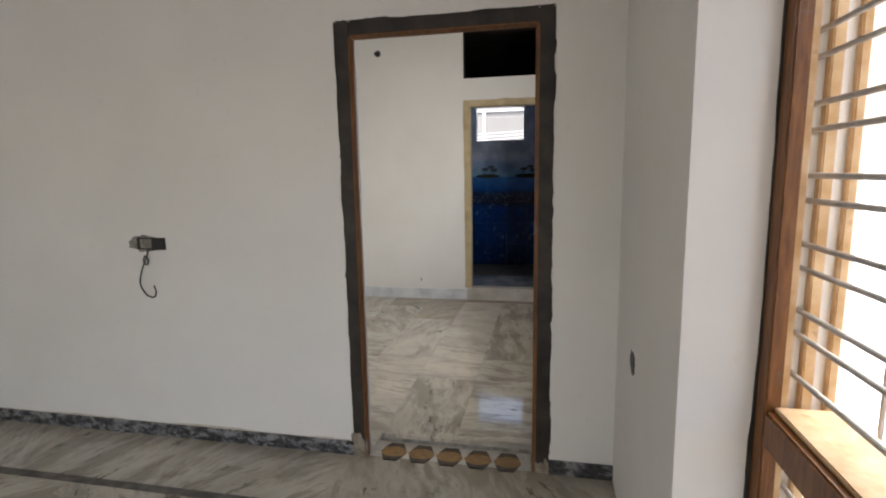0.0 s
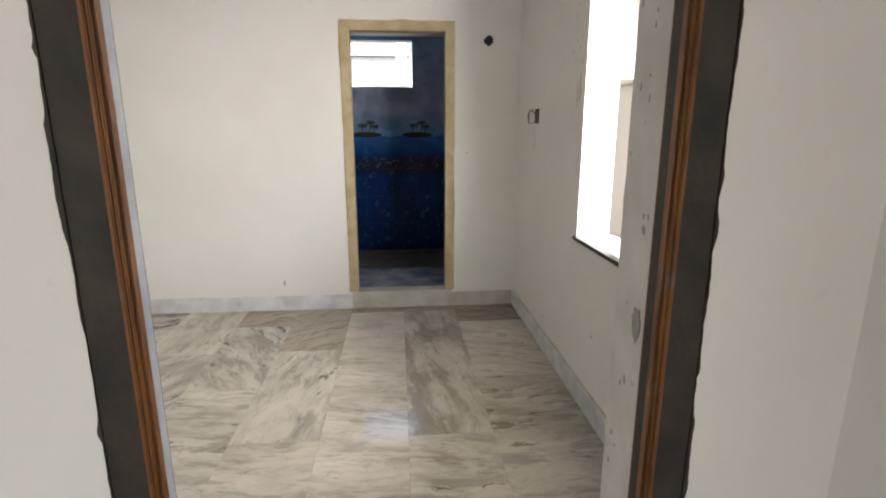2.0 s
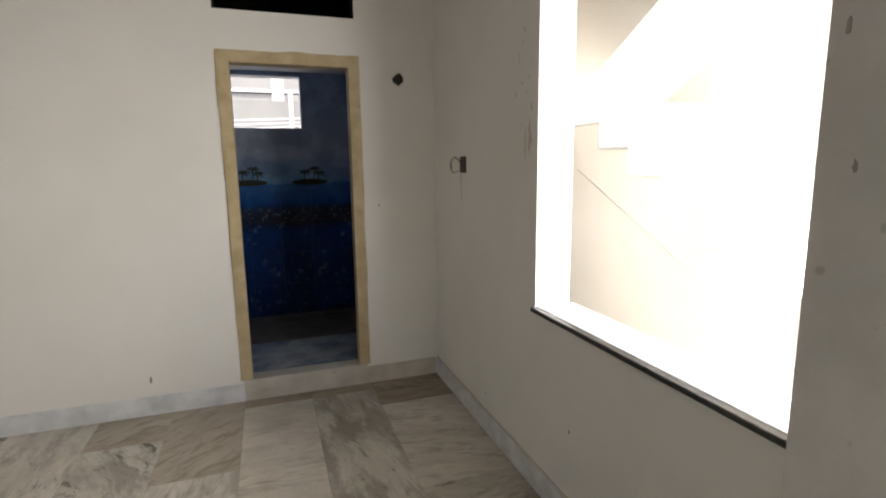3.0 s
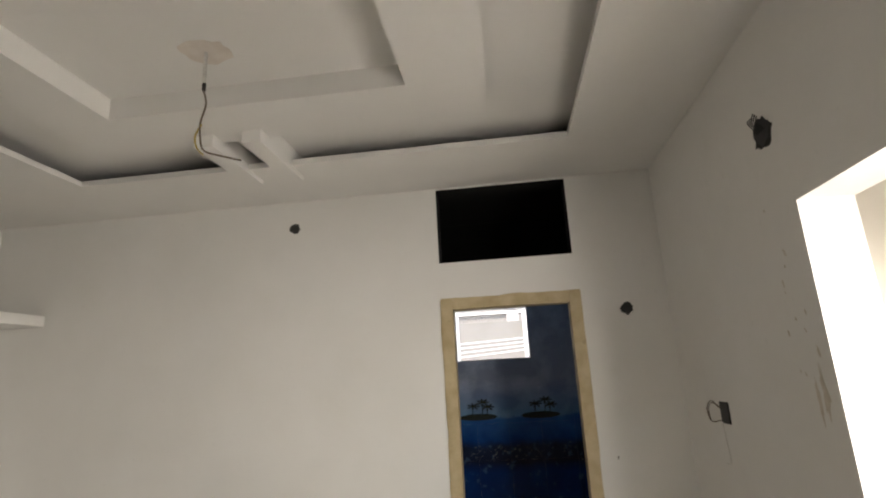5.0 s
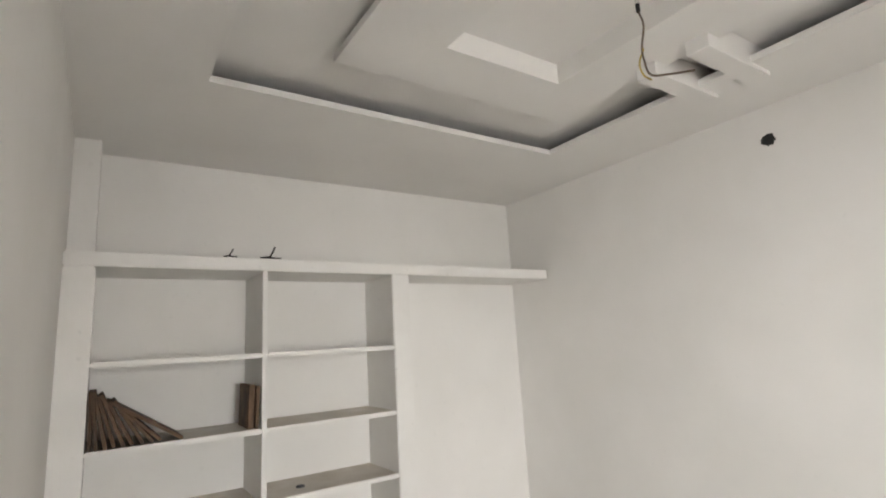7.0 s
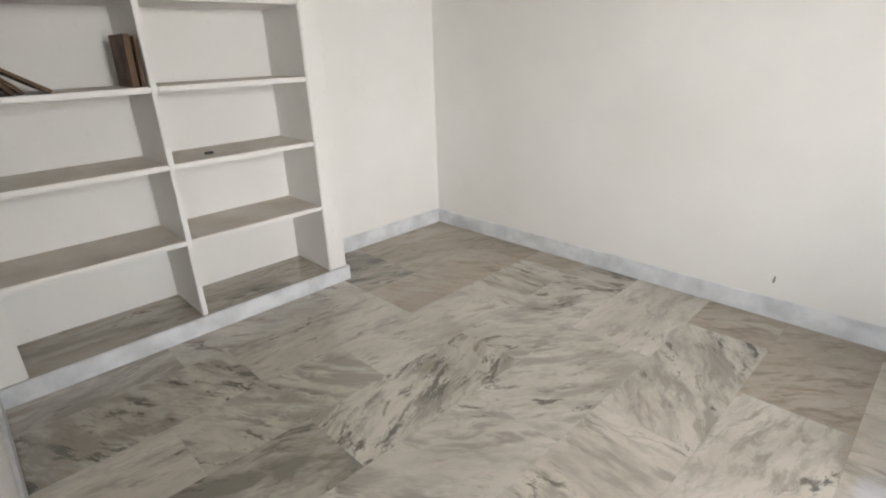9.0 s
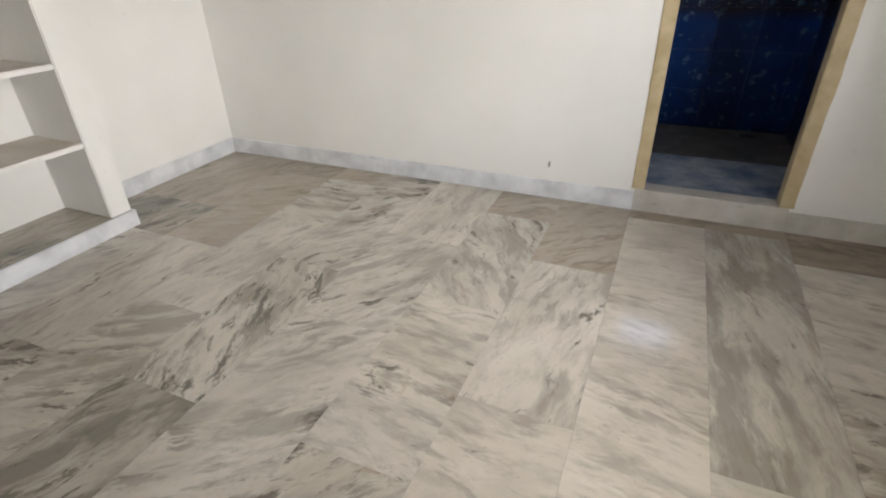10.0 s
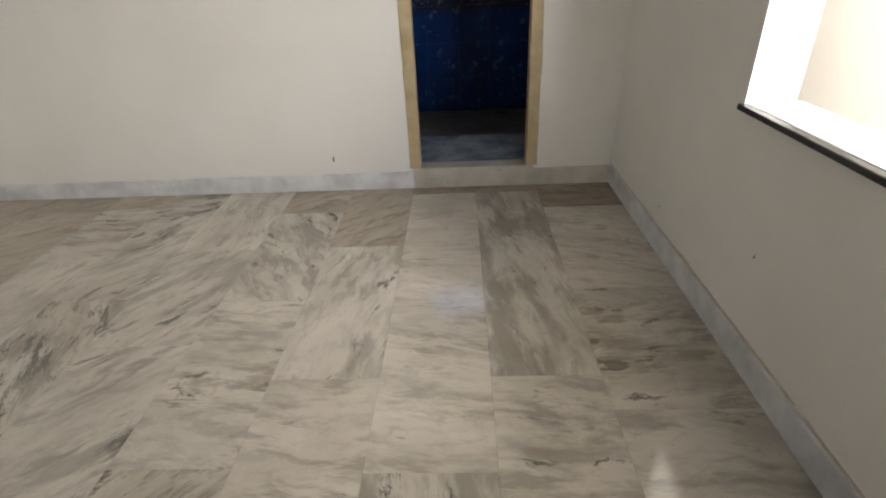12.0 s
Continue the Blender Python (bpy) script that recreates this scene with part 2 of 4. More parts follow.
    bump(t, s, noise_tex(t, position(t), 14, 3), 0.03, 0.004)
    return m


CROSS_PALE = marble_floor("pale_cross_veined_marble", -8, 8, 0.12, 0.15, (1.07, 1.06, 1.05))
CROSS_GREY = marble_floor("grey_cross_veined_marble", -4, 8, 0.55, 0.5)
CROSS_SMOKY = marble_floor("smoky_cross_veined_marble", 2, 8, 0.3, 0.75, (0.97, 0.96, 0.94))
LONG_GREY = marble_floor("grey_long_banded_marble", 98, 6, 0.72, 0.5, (0.97, 0.97, 0.96))
LONG_PALE = marble_floor("pale_long_veined_marble", 84, 12, 0.25, 0.4, (1.02, 1.01, 1.0))
SLANT_UP = marble_floor("streaked_marble", 52, 10, 0.35, 0.8)
SLANT_DOWN = marble_floor("slant_streaked_marble", -52, 12, 0.6, 0.7, (0.96, 0.95, 0.94))
SLANT_DARK = marble_floor("dark_slant_marble", 58, 12, 1.0, 1.0, (0.80, 0.79, 0.77))
SWIRL = marble_floor("smoky_blotched_marble", 75, 60, 0.6, 1.0, (0.97, 0.96, 0.94))
DUSTY = marble_floor("brown_dusty_marble", 60, 40, 0.1, 0.05, (0.76, 0.71, 0.65))
FRONT = marble_floor("dusty_front_marble", 10, 90, 0.5, 0.5, (0.84, 0.82, 0.78))
DIRTY = marble_floor("dirty_brown_marble", 10, 20, 0.3, 0.2, (0.64, 0.585, 0.52))


def mural():
    """Glazed tiles printed with a seascape: pale sky, horizon, reef band, deep blue water."""
    m, t, s = nodes("seascape_mural_tile")
    sep = t.nodes.new("ShaderNodeSeparateXYZ")
    p = position(t)
    t.links.new(p, sep.inputs[0])
    h = t.nodes.new("ShaderNodeMapRange")
    h.inputs["From Min"].default_value, h.inputs["From Max"].default_value = 0.14, 2.34
    t.links.new(sep.outputs["Z"], h.inputs[0])
    wob = t.nodes.new("ShaderNodeMath")
    wob.operation = 'MULTIPLY_ADD'
    wob.inputs[1].default_value, wob.inputs[2].default_value = 0.03, -0.015
    t.links.new(noise_tex(t, p, 9, 3), wob.inputs[0])
    lev = t.nodes.new("ShaderNodeMath")
    t.links.new(h.outputs[0], lev.inputs[0])
    t.links.new(wob.outputs[0], lev.inputs[1])
    col = ramp(t, lev.outputs[0], [(0.0, (0.002, 0.017, 0.075)), (0.36, (0.004, 0.034, 0.16)), (0.395, (0.012, 0.02, 0.055)),
                                   (0.45, (0.015, 0.03, 0.07)), (0.475, (0.008, 0.055, 0.22)), (0.553, (0.03, 0.12, 0.36)),
                                   (0.562, (0.14, 0.28, 0.46)), (0.64, (0.20, 0.27, 0.42)), (0.70, (0.29, 0.33, 0.43)), (1.0, (0.22, 0.30, 0.46))])
    cloud = ramp(t, noise_tex(t, p, 4.5, 5), [(0.42, (0, 0, 0)), (0.66, (0.75, 0.75, 0.75))])
    col = mix(t, cloud, col, mix(t, 1.0, col, (1.9, 1.8, 1.6), 'MULTIPLY'))
    fish = ramp(t, noise_tex(t, p, 17, 3, 0.6), [(0.60, (0, 0, 0)), (0.70, (0.5, 0.5, 0.5))])
    below = t.nodes.new("ShaderNodeMath")
    below.operation = 'LESS_THAN'
    below.inputs[1].default_value = 0.46
    t.links.new(h.outputs[0], below.inputs[0])
    fm = t.nodes.new("ShaderNodeMath")
    fm.operation = 'MULTIPLY'
    t.links.new(fish, fm.inputs[0])
    t.links.new(below.outputs[0], fm.inputs[1])
    col = mix(t, fm.outputs[0], col, (0.12, 0.22, 0.36))
    t.links.new(col, s.inputs["Base Color"])
    s.inputs["Roughness"].default_value = 0.3
    s.inputs["Specular IOR Level"].default_value = 0.12
    bump(t, s, noise_tex(t, p, 12, 2), 0.02, 0.003)
    return m


MURAL = mural()
PALM = plain("printed_dark_palm", (0.006, 0.010, 0.008), (0.03, 0.04, 0.02), 60, 0.7, 0, 0, 60)
FOAM = plain("printed_reef_fleck", (0.10, 0.14, 0.17), (0.24, 0.27, 0.26), 60, 0.5, 0, 0, 60)
HEX = plain("ochre_hex_tile", (0.24, 0.13, 0.04), (0.34, 0.20, 0.07), 25, 0.4, 0, 0.1, 60)
HEXDARK = plain("brown_tile_corner", (0.05, 0.035, 0.025), (0.09, 0.065, 0.05), 25, 0.4, 0, 0.1, 60)
DIAMOND = plain("white_tile_diamond", (0.50, 0.48, 0.44), (0.62, 0.60, 0.56), 25, 0.4, 0, 0.1, 60)


# ---------- mesh helpers ----------
def box(bm, x0, x1, y0, y1, z0, z1):
    r = bmesh.ops.create_cube(bm, size=1.0)
    bmesh.ops.transform(bm, matrix=Matrix.LocRotScale(((x0 + x1) / 2, (y0 + y1) / 2, (z0 + z1) / 2), None, (abs(x1 - x0), abs(y1 - y0), abs(z1 - z0))), verts=r["verts"])
    return r["verts"]


def soften(bm, w=0.004, seg=2):
    bmesh.ops.bevel(bm, geom=bm.edges[:], offset=w, segments=seg, affect='EDGES', clamp_overlap=True)


def made(name, bm, mat):
    bmesh.ops.recalc_face_normals(bm, faces=bm.faces[:])
    me = bpy.data.meshes.new(name)
    bm.to_mesh(me)
    bm.free()
    me.materials.append(mat)
    return new(name, me)


def part(name, bm, mat, parent, label=""):
    ob = made(name, bm, mat)
    ob.parent = parent
    ob.matrix_parent_inverse = Matrix.Translation(-parent.location)
    if label:
        ob["label"] = label
    return ob


def boxes(*bs, w=0.0):
    bm = bmesh.new()
    for b in bs:
        box(bm, *b)
    if w:
        soften(bm, w)
    return bm


def structure(name, bm, mat, label):
    return tagged(made(name, bm, mat), label=label, category=name.split("_")[0], kind="structure")


def thing(name, at, label, category, group=""):
    ob = new(name)
    ob.location = at
    ob.empty_display_size = 0.05
    return tagged(ob, label=label, category=category, group=group)


def tube(bm, pts, r, sides=6):
    """A round wire along the points."""
    rings = []
    pts = [Vector(p) for p in pts]
    for i, p in enumerate(pts):
        d = (pts[min(i + 1, len(pts) - 1)] - pts[max(i - 1, 0)]).normalized()
        a = d.orthogonal().normalized()
        if rings:
            a = (last - d * last.dot(d)).normalized() if (last - d * last.dot(d)).length > 1e-4 else a
        last = a
        b = d.cross(a)
        rings.append([bm.verts.new(p + r * (math.cos(6.28318 * k / sides) * a + math.sin(6.28318 * k / sides) * b)) for k in range(sides)])
    for q, s in zip(rings, rings[1:]):
        for k in range(sides):
            bm.faces.new((q[k], q[(k + 1) % sides], s[(k + 1) % sides], s[k]))
    bm.faces.new(rings[0][::-1])
    bm.faces.new(rings[-1])


def curve_pts(ctrl, n=10):
    """Points on a smooth line through the control points."""
    c = [Vector(p) for p in ctrl]
    c = [2 * c[0] - c[1]] + c + [2 * c[-1] - c[-2]]
    out = []
    for i in range(1, len(c) - 2):
        for k in range(n):
            u = k / n
            out.append(0.5 * (2 * c[i] + (c[i + 1] - c[i - 1]) * u + (2 * c[i - 1] - 5 * c[i] + 4 * c[i + 1] - c[i + 2]) * u * u + (3 * c[i] - c[i - 1] - 3 * c[i + 1] + c[i + 2]) * u ** 3))
    out.append(c[-2])
    return out


def wire(ctrl, r):
    bm = bmesh.new()
    tube(bm, curve_pts(ctrl), r)
    return bm


def ragged_strip(p0, p1, side, depth, wmin, wmax, out, seed, n=60):
    """A thin uneven strip along the line p0-p1, growing sideways by a ragged width."""
    rnd = random.Random(seed)
    bm = bmesh.new()
    p0, p1, side, out = Vector(p0), Vector(p1), Vector(side), Vector(out)
    prev = None
    w = aim = (wmin + wmax) / 2
    left = 0
    for i in range(n + 1):
        if left == 0:
            aim, left = wmin + (wmax - wmin) * rnd.random() ** 2, rnd.choice((2, 3, 6, 12, 20))
        left -= 1
        w = min(wmax, max(wmin, w + (aim - w) * 0.35 + rnd.uniform(-1, 1) * (wmax - wmin) * 0.08))
        b = p0.lerp(p1, i / n)
        row = [bm.verts.new(b), bm.verts.new(b + out * depth), bm.verts.new(b + side * w + out * depth), bm.verts.new(b + side * w)]
        if prev:
            for k in range(4):
                bm.faces.new((prev[k], prev[(k + 1) % 4], row[(k + 1) % 4], row[k]))
        else:
            bm.faces.new(row)
        prev = row
    bm.faces.new(prev)
    return bm


def blob(centre, u, v, n, ru, rv, depth, seed, jag=0.3, count=18):
    """A ragged flat patch lying on a wall: u and v span it, n points off it."""
    rnd = random.Random(seed)
    bm = bmesh.new()
    c, u, v, n = Vector(centre), Vector(u), Vector(v), Vector(n)
    ring = []
    for k in range(count):
        a = 6.28318 * k / count
        s = 1 + rnd.uniform(-jag, jag)
        ring.append(c + u * (ru * s * math.cos(a)) + v * (rv * s * math.sin(a)))
    top = [bm.verts.new(p + n * depth) for p in ring]
    low = [bm.verts.new(p) for p in ring]
    bm.faces.new(top)
    bm.faces.new(low[::-1])
    for k in range(count):
        bm.faces.new((low[k], low[(k + 1) % count], top[(k + 1) % count], top[k]))
    return bm


# ---------- plan ----------
YF, YB = 2.55, 2.592            # door wall, its two faces
YP = 2.84                       # thicker pier between door and stair-side wall
YW = 5.78                       # far wall of the inner room
XR = 0.96                       # stair-side wall of the inner room
XL = -3.55                      # wall behind the shelves
Z1 = -0.04                      # floor of the front room
ZC, ZS, ZT = 2.930, 3.042, 3.075            # false ceiling, slab above it
DX0, DX1, DZ = -0.472, 0.542, 2.15   # outer edges of the first door frame
BX0, BX1, BZ0, BZ1 = -0.385, 0.457, 0.14, 2.20   # bathroom door frame
LX0, LX1, LZ0, LZ1 = -0.388, 0.437, 2.43, 2.918   # loft opening
R1 = 0.845                      # window wall of the front room
WY0, WY1, WZ0, WZ1 = 3.02, 4.345, 0.875, 2.235   # stair window

# ---------- structure ----------
structure("wall_door", boxes((-3.9, DX0 + 0.02, YF, YB, -0.3, 3.2), (DX0 + 0.02, DX1 - 0.02, YF, YB, DZ - 0.02, 3.2), (DX1 - 0.02, 1.16, YF, YP, -0.3, 3.2)), WALL, "white painted plaster wall round the dark door frame")
structure("wall_far", boxes((-3.9, BX0 + 0.02, YW, YW + 0.14, -0.3, LZ0), (BX1 - 0.02, 1.16, YW, YW + 0.14, -0.3, LZ0),
                            (BX0 + 0.02, BX1 - 0.02, YW, YW + 0.14, BZ1 - 0.02, LZ0), (-3.9, LX0, YW, YW + 0.14, LZ0, 3.2), (LX1, 1.16, YW, YW + 0.14, LZ0, 3.2),
                            (LX0, LX1, YW, YW + 0.14, LZ1, 3.2)), WALL, "white painted plaster wall with bathroom door and loft opening")
structure("wall_stair", boxes((XR, 1.135, YP, WY0, -0.3, 3.2), (XR, 1.135, WY1, YW, -0.3, 3.2), (XR, 1.135, WY0, WY1, -0.3, WZ0 - 0.02), (XR, 1.135, WY0, WY1, WZ1, 3.2)), WALL, "white plaster wall with an unglazed window opening")
structure("wall_shelves", boxes((XL - 0.15, XL, YB, YW, -0.3, 3.2)), WALL, "white painted wall behind built-in shelves")
structure("pilaster", boxes((XL, XL + 0.22, YB, 2.715, 2.275, ZC)), WALL, "narrow white wall projection above the shelves")
structure("wall_window", boxes((R1, 1.2, 1.45, YF, -0.3, 3.2), (R1, 1.2, -1.9, 1.45, 2.25, 3.2), (R1, 1.2, -1.9, 1.45, -0.3, 0.08), (R1, 1.2, -3.2, -1.9, -0.3, 3.2)), WALL, "white front room wall with a tall barred window")
# unseen wall; its doorway is invented to hold the fill light
structure("wall_back", boxes((-3.9, -2.4, -3.35, -3.2, -0.3, 3.2), (-0.8, 1.2, -3.35, -3.2, -0.3, 3.2), (-2.4, -0.8, -3.35, -3.2, 2.25, 3.2), (-2.4, -0.8, -3.35, -3.2, -0.3, 0.0)), WALL, "white painted back wall with an added opening for fill light")
structure("wall_side", boxes((-4.05, -3.9, -3.35, YB, -0.3, 3.2)), WALL, "white painted side wall of the front room")
structure("ceiling_front", boxes((-4.05, 1.2, -3.35, YF, 2.95, 3.1)), CEIL, "white painted ceiling of the front room")
TX0, TX1, TY0, TY1 = -1.743, -0.348, 3.922, 4.592   # sunk tray
structure("ceiling_slab", boxes((-3.9, TX0, YB, YW, ZS, 3.2), (TX1, 1.16, YB, YW, ZS, 3.2), (TX0, TX1, YB, TY0, ZS, 3.2), (TX0, TX1, TY1, YW, ZS, 3.2), (TX0, TX1, TY0, TY1, ZT, 3.2)), CEIL, "white upper ceiling above the dropped frame")
structure("subfloor", boxes((-4.05, 1.16, -3.35, YW + 0.02, -0.3, -0.06)), CEMENT, "cement bed under the marble floors")

# dropped ceiling: border, island, crossing strips
RX0, RX1, RY0, RY1 = -2.405, 0.403, 3.10, 5.19
LIP = 0.032
border = boxes((XL, RX0, YB, YW, ZC, ZC + LIP), (RX1, XR, YB, YW, ZC, ZC + LIP), (RX0, RX1, YB, RY0, ZC, ZC + LIP), (RX0, RX1, RY1, YW, ZC, ZC + LIP))
structure("ceiling_border", border, CEIL, "white dropped ceiling border with an open cove")
# thin dark layer on the lip paints the cove's shade
structure("cove_lining", boxes((XL, RX0 - 0.02, YB, YW, ZC + LIP, ZC + LIP + 0.003), (RX1 + 0.02, XR, YB, YW, ZC + LIP, ZC + LIP + 0.003), (RX0 - 0.02, RX1 + 0.02, YB, RY0 - 0.02, ZC + LIP, ZC + LIP + 0.003), (RX0 - 0.02, RX1 + 0.02, RY1 + 0.02, YW, ZC + LIP, ZC + LIP + 0.003)), CAVITY_SHADE, "dark layer painting the shade inside the ceiling cove")
IX0, IX1, IY0, IY1 = -2.068, 0.0, 3.546, 4.926
ZI = 2.97
isl = boxes((IX0, TX0, IY0, IY1, ZI, ZI + 0.035), (TX1, IX1, IY0, IY1, ZI, ZI + 0.035), (TX0, TX1, IY0, TY0, ZI, ZI + 0.035), (TX0, TX1, TY1, IY1, ZI, ZI + 0.035),
            (TX0 - 0.02, TX0, TY0 - 0.02, TY1 + 0.02, ZI + 0.035, ZS), (TX1, TX1 + 0.02, TY0 - 0.02, TY1 + 0.02, ZI + 0.035, ZS), (TX0, TX1, TY0 - 0.02, TY0, ZI + 0.035, ZS), (TX0, TX1, TY1, TY1 + 0.02, ZI + 0.035, ZS))
# dark layer again, painting the shaded gap over the panel
structure("cove_lining", boxes((IX0 + 0.02, TX0 - 0.02, IY0 + 0.02, IY1 - 0.02, ZI + 0.035, ZI + 0.038), (TX1 + 0.02, IX1 - 0.02, IY0 + 0.02, IY1 - 0.02, ZI + 0.035, ZI + 0.038), (TX0 - 0.02, TX1 + 0.02, IY0 + 0.02, TY0 - 0.02, ZI + 0.035, ZI + 0.038), (TX0 - 0.02, TX1 + 0.02, TY1 + 0.02, IY1 - 0.02, ZI + 0.035, ZI + 0.038)), CAVITY_SHADE, "dark layer painting the shade above the floating panel")
structure("ceiling_island", isl, CEIL, "white floating ceiling panel with a sunk tray")
for x0, x1, y0, y1 in ((-0.88, -0.785, 3.03, 3.64), (-0.56, -0.46, 3.03, 3.64), (-1.47, -1.37, 4.83, 5.37), (-1.22, -1.12, 4.83, 5.37)):
    structure("ceiling_strip", boxes((x0, x1, y0, y1, ZC - 0.022, ZS), w=0.002), CEIL, "white crossing strip of the dropped ceiling")

BATHY = 6.50                    # where its floor changes from blue grey to dark brown
# bathroom shell and loft
structure("wall_bath_left", boxes((-0.95, -0.85, YW + 0.14, 7.4, -0.1, 2.34)), MURAL, "blue tiled bathroom side wall")
structure("wall_bath_right", boxes((0.60, 0.70, YW + 0.14, 7.4, -0.1, 2.34)), MURAL, "blue tiled bathroom side wall")
VX0, VX1, VZ0, VZ1 = -0.46, 0.189, 1.85, 2.305
structure("wall_bath_back", boxes((-0.95, VX0, 7.262, 7.42, -0.1, 2.5), (VX1, 0.70, 7.262, 7.42, -0.1, 2.5), (VX0, VX1, 7.262, 7.42, -0.1, VZ0), (VX0, VX1, 7.262, 7.42, VZ1, 2.5)), CEMENT, "bathroom outer wall behind the mural tiles")
structure("ceiling_bath", boxes((-0.95, 0.70, YW + 0.14, 7.42, 2.34, 2.42)), CEIL, "white bathroom ceiling below the loft")
structure("floor_bath", boxes((-0.95, 0.70, YW + 0.10, BATHY, -0.1, BZ0 - 0.004)), BATHFLOOR, "glossy blue grey front half of the bathroom floor")
structure("floor_bath_rear", boxes((-0.95, 0.70, BATHY, 7.42, -0.1, BZ0 - 0.004)), BATHREAR, "dark grey brown back half of the bathroom floor")
drain = thing("floor_drain", (0.33, 7.12, BZ0 - 0.004), "dark round drain hole in the bathroom floor", "drain")
part("rim", blob((0.33, 7.12, BZ0 - 0.004), (1, 0, 0), (0, 1, 0), (0, 0, 1), 0.075, 0.06, 0.003, 91, 0.12), CEMENT, drain)
# flat black disc paints the dark inside of the drain
part("opening", blob((0.33, 7.12, BZ0 - 0.001), (1, 0, 0), (0, 1, 0), (0, 0, 1), 0.06, 0.048, 0.002, 92, 0.15), BLACK, drain)
# inner faces and opening edges coloured black in place of the loft's shade
structure("loft", boxes((LX0, LX0 + 0.004, YW + 0.003, YW + 0.14, LZ0, LZ1), (LX1 - 0.004, LX1, YW + 0.003, YW + 0.14, LZ0, LZ1), (LX0 + 0.004, LX1 - 0.004, YW + 0.003, YW + 0.14, LZ0, LZ0 + 0.004), (LX0 + 0.004, LX1 - 0.004, YW + 0.003, YW + 0.14, LZ1 - 0.004, LZ1), (-0.95, 0.70, YW + 0.14, 7.3, 2.42, 2.43), (-0.95, -0.94, YW + 0.14, 7.3, 2.43, 3.2), (0.69, 0.70, YW + 0.14, 7.3, 2.43, 3.2), (-0.95, 0.70, 7.28, 7.3, 2.43, 3.2), (-0.95, 0.70, YW + 0.14, 7.3, 3.1, 3.2)), LOFT_SHADE, "loft space above the bathroom, its shade coloured black")
structure("door_step", boxes((BX0 + 0.015, BX1 - 0.015, YW - 0.012, YW + 0.11, -0.05, BZ0), w=0.003), STEPSTONE, "pale marble step at the bathroom door")

# skirtings
for b in ((XL, BX0 + 0.015, YW - 0.016, YW, 0, 0.12), (XR - 0.016, XR, YP, YW - 0.016, 0, 0.12),
          (XL, XL + 0.016, 4.505, YW - 0.016, 0, 0.12), (-3.10, -0.46, YB, YB + 0.014, 0, 0.12)):
    structure("baseboard", boxes(b, w=0.003), MARBLE_SKIRT, "pale grey marble skirting board")
for b in ((-3.9, DX0 + 0.0, YF - 0.016, YF, Z1, 0.035), (DX1 - 0.0, R1, YF - 0.016, YF, Z1, 0.035)):
    structure("baseboard", boxes(b, w=0.003), SMEARED, "dusty black granite skirting with plaster smears")

structure("trim", ragged_strip((XR, YP, 0.12), (XR, YW, 0.12), (0, 0, 1), 0.006, 0.004, 0.014, (-1, 0, 0), 31, 160), STAIN, "yellowish putty line along the skirting")
structure("trim", ragged_strip((-3.9, YF, 0.035), (DX0, YF, 0.035), (0, 0, 1), 0.003, 0.002, 0.012, (0, -1, 0), 32, 160), STAIN, "brown dust line over the black skirting")

structure("baseboard", boxes((BX1 - 0.015, XR - 0.016, YW - 0.016, YW, 0, 0.12), w=0.003), STEPSTONE, "dusty beige skirting beside the bathroom step")

# window sill on the stair side
sill = thing("window_sill", (1.05, 3.7, WZ0 - 0.02), "white marble window sill with a black granite edge", "sill")
part("slab", boxes((XR + 0.012, 1.16, WY0, WY1, WZ0 - 0.02, WZ0), w=0.002), SILL, sill)
part("edge_strip", boxes((XR - 0.02, XR + 0.012, WY0, WY1 + 0.01, WZ0 - 0.022, WZ0 - 0.002), w=0.002), BLACK_EDGE, sill, "black granite front edge")

# ---------- first door frame ----------
fr = thing("door_frame", (0.05, YF, Z1), "dark tarred wooden door frame with varnished inner edge", "door frame")
FW = 0.066
part("jamb", boxes((DX0, DX0 + FW, YF - 0.005, YF + 0.075, Z1 - 0.02, DZ), w=0.004), DARKWOOD, fr)
part("jamb", boxes((DX1 - FW, DX1, YF - 0.005, YF + 0.075, Z1 - 0.02, DZ), w=0.004), DARKWOOD, fr)
part("head", boxes((DX0 + FW, DX1 - FW, YF - 0.005, YF + 0.075, DZ - FW, DZ), w=0.004), DARKWOOD, fr)
for w0, w1, d in ((-0.004, 0.004, -0.010), (0.0045, 0.0105, -0.006), (0.011, 0.015, -0.001)):
    y0, y1 = YF + d, YF + 0.018
    part("bead", boxes((DX0 + FW + w0, DX0 + FW + w1, y0, y1, Z1 - 0.02, DZ - FW - w1), w=0.002), ORANGE, fr, "orange varnished bead")
    part("bead", boxes((DX1 - FW - w1, DX1 - FW - w0, y0, y1, Z1 - 0.02, DZ - FW - w1), w=0.002), ORANGE, fr, "orange varnished bead")
    part("bead", boxes((DX0 + FW + w1, DX1 - FW - w1, y0, y1, DZ - FW - w1, DZ - FW - w0), w=0.002), ORANGE, fr, "orange varnished bead")
part("inner_face", boxes((DX1 - FW + 0.010, DX1 - 0.01, YF + 0.018, YF + 0.078, Z1 - 0.02, DZ - FW), w=0.002), DARKWOOD, fr)
part("back_stile", boxes((DX1 - FW + 0.016, DX1 - 0.005, YF + 0.078, YF + 0.108, Z1 - 0.02, DZ - 0.01), w=0.003), ORANGE, fr, "worn orange brown varnished wood")
part("jamb_edge", ragged_strip((DX0, YF, Z1), (DX0, YF, DZ), (-1, 0, 0), -0.0045, 0.0, 0.011, (0, 1, 0), 3, 300), DARKWOOD, fr)
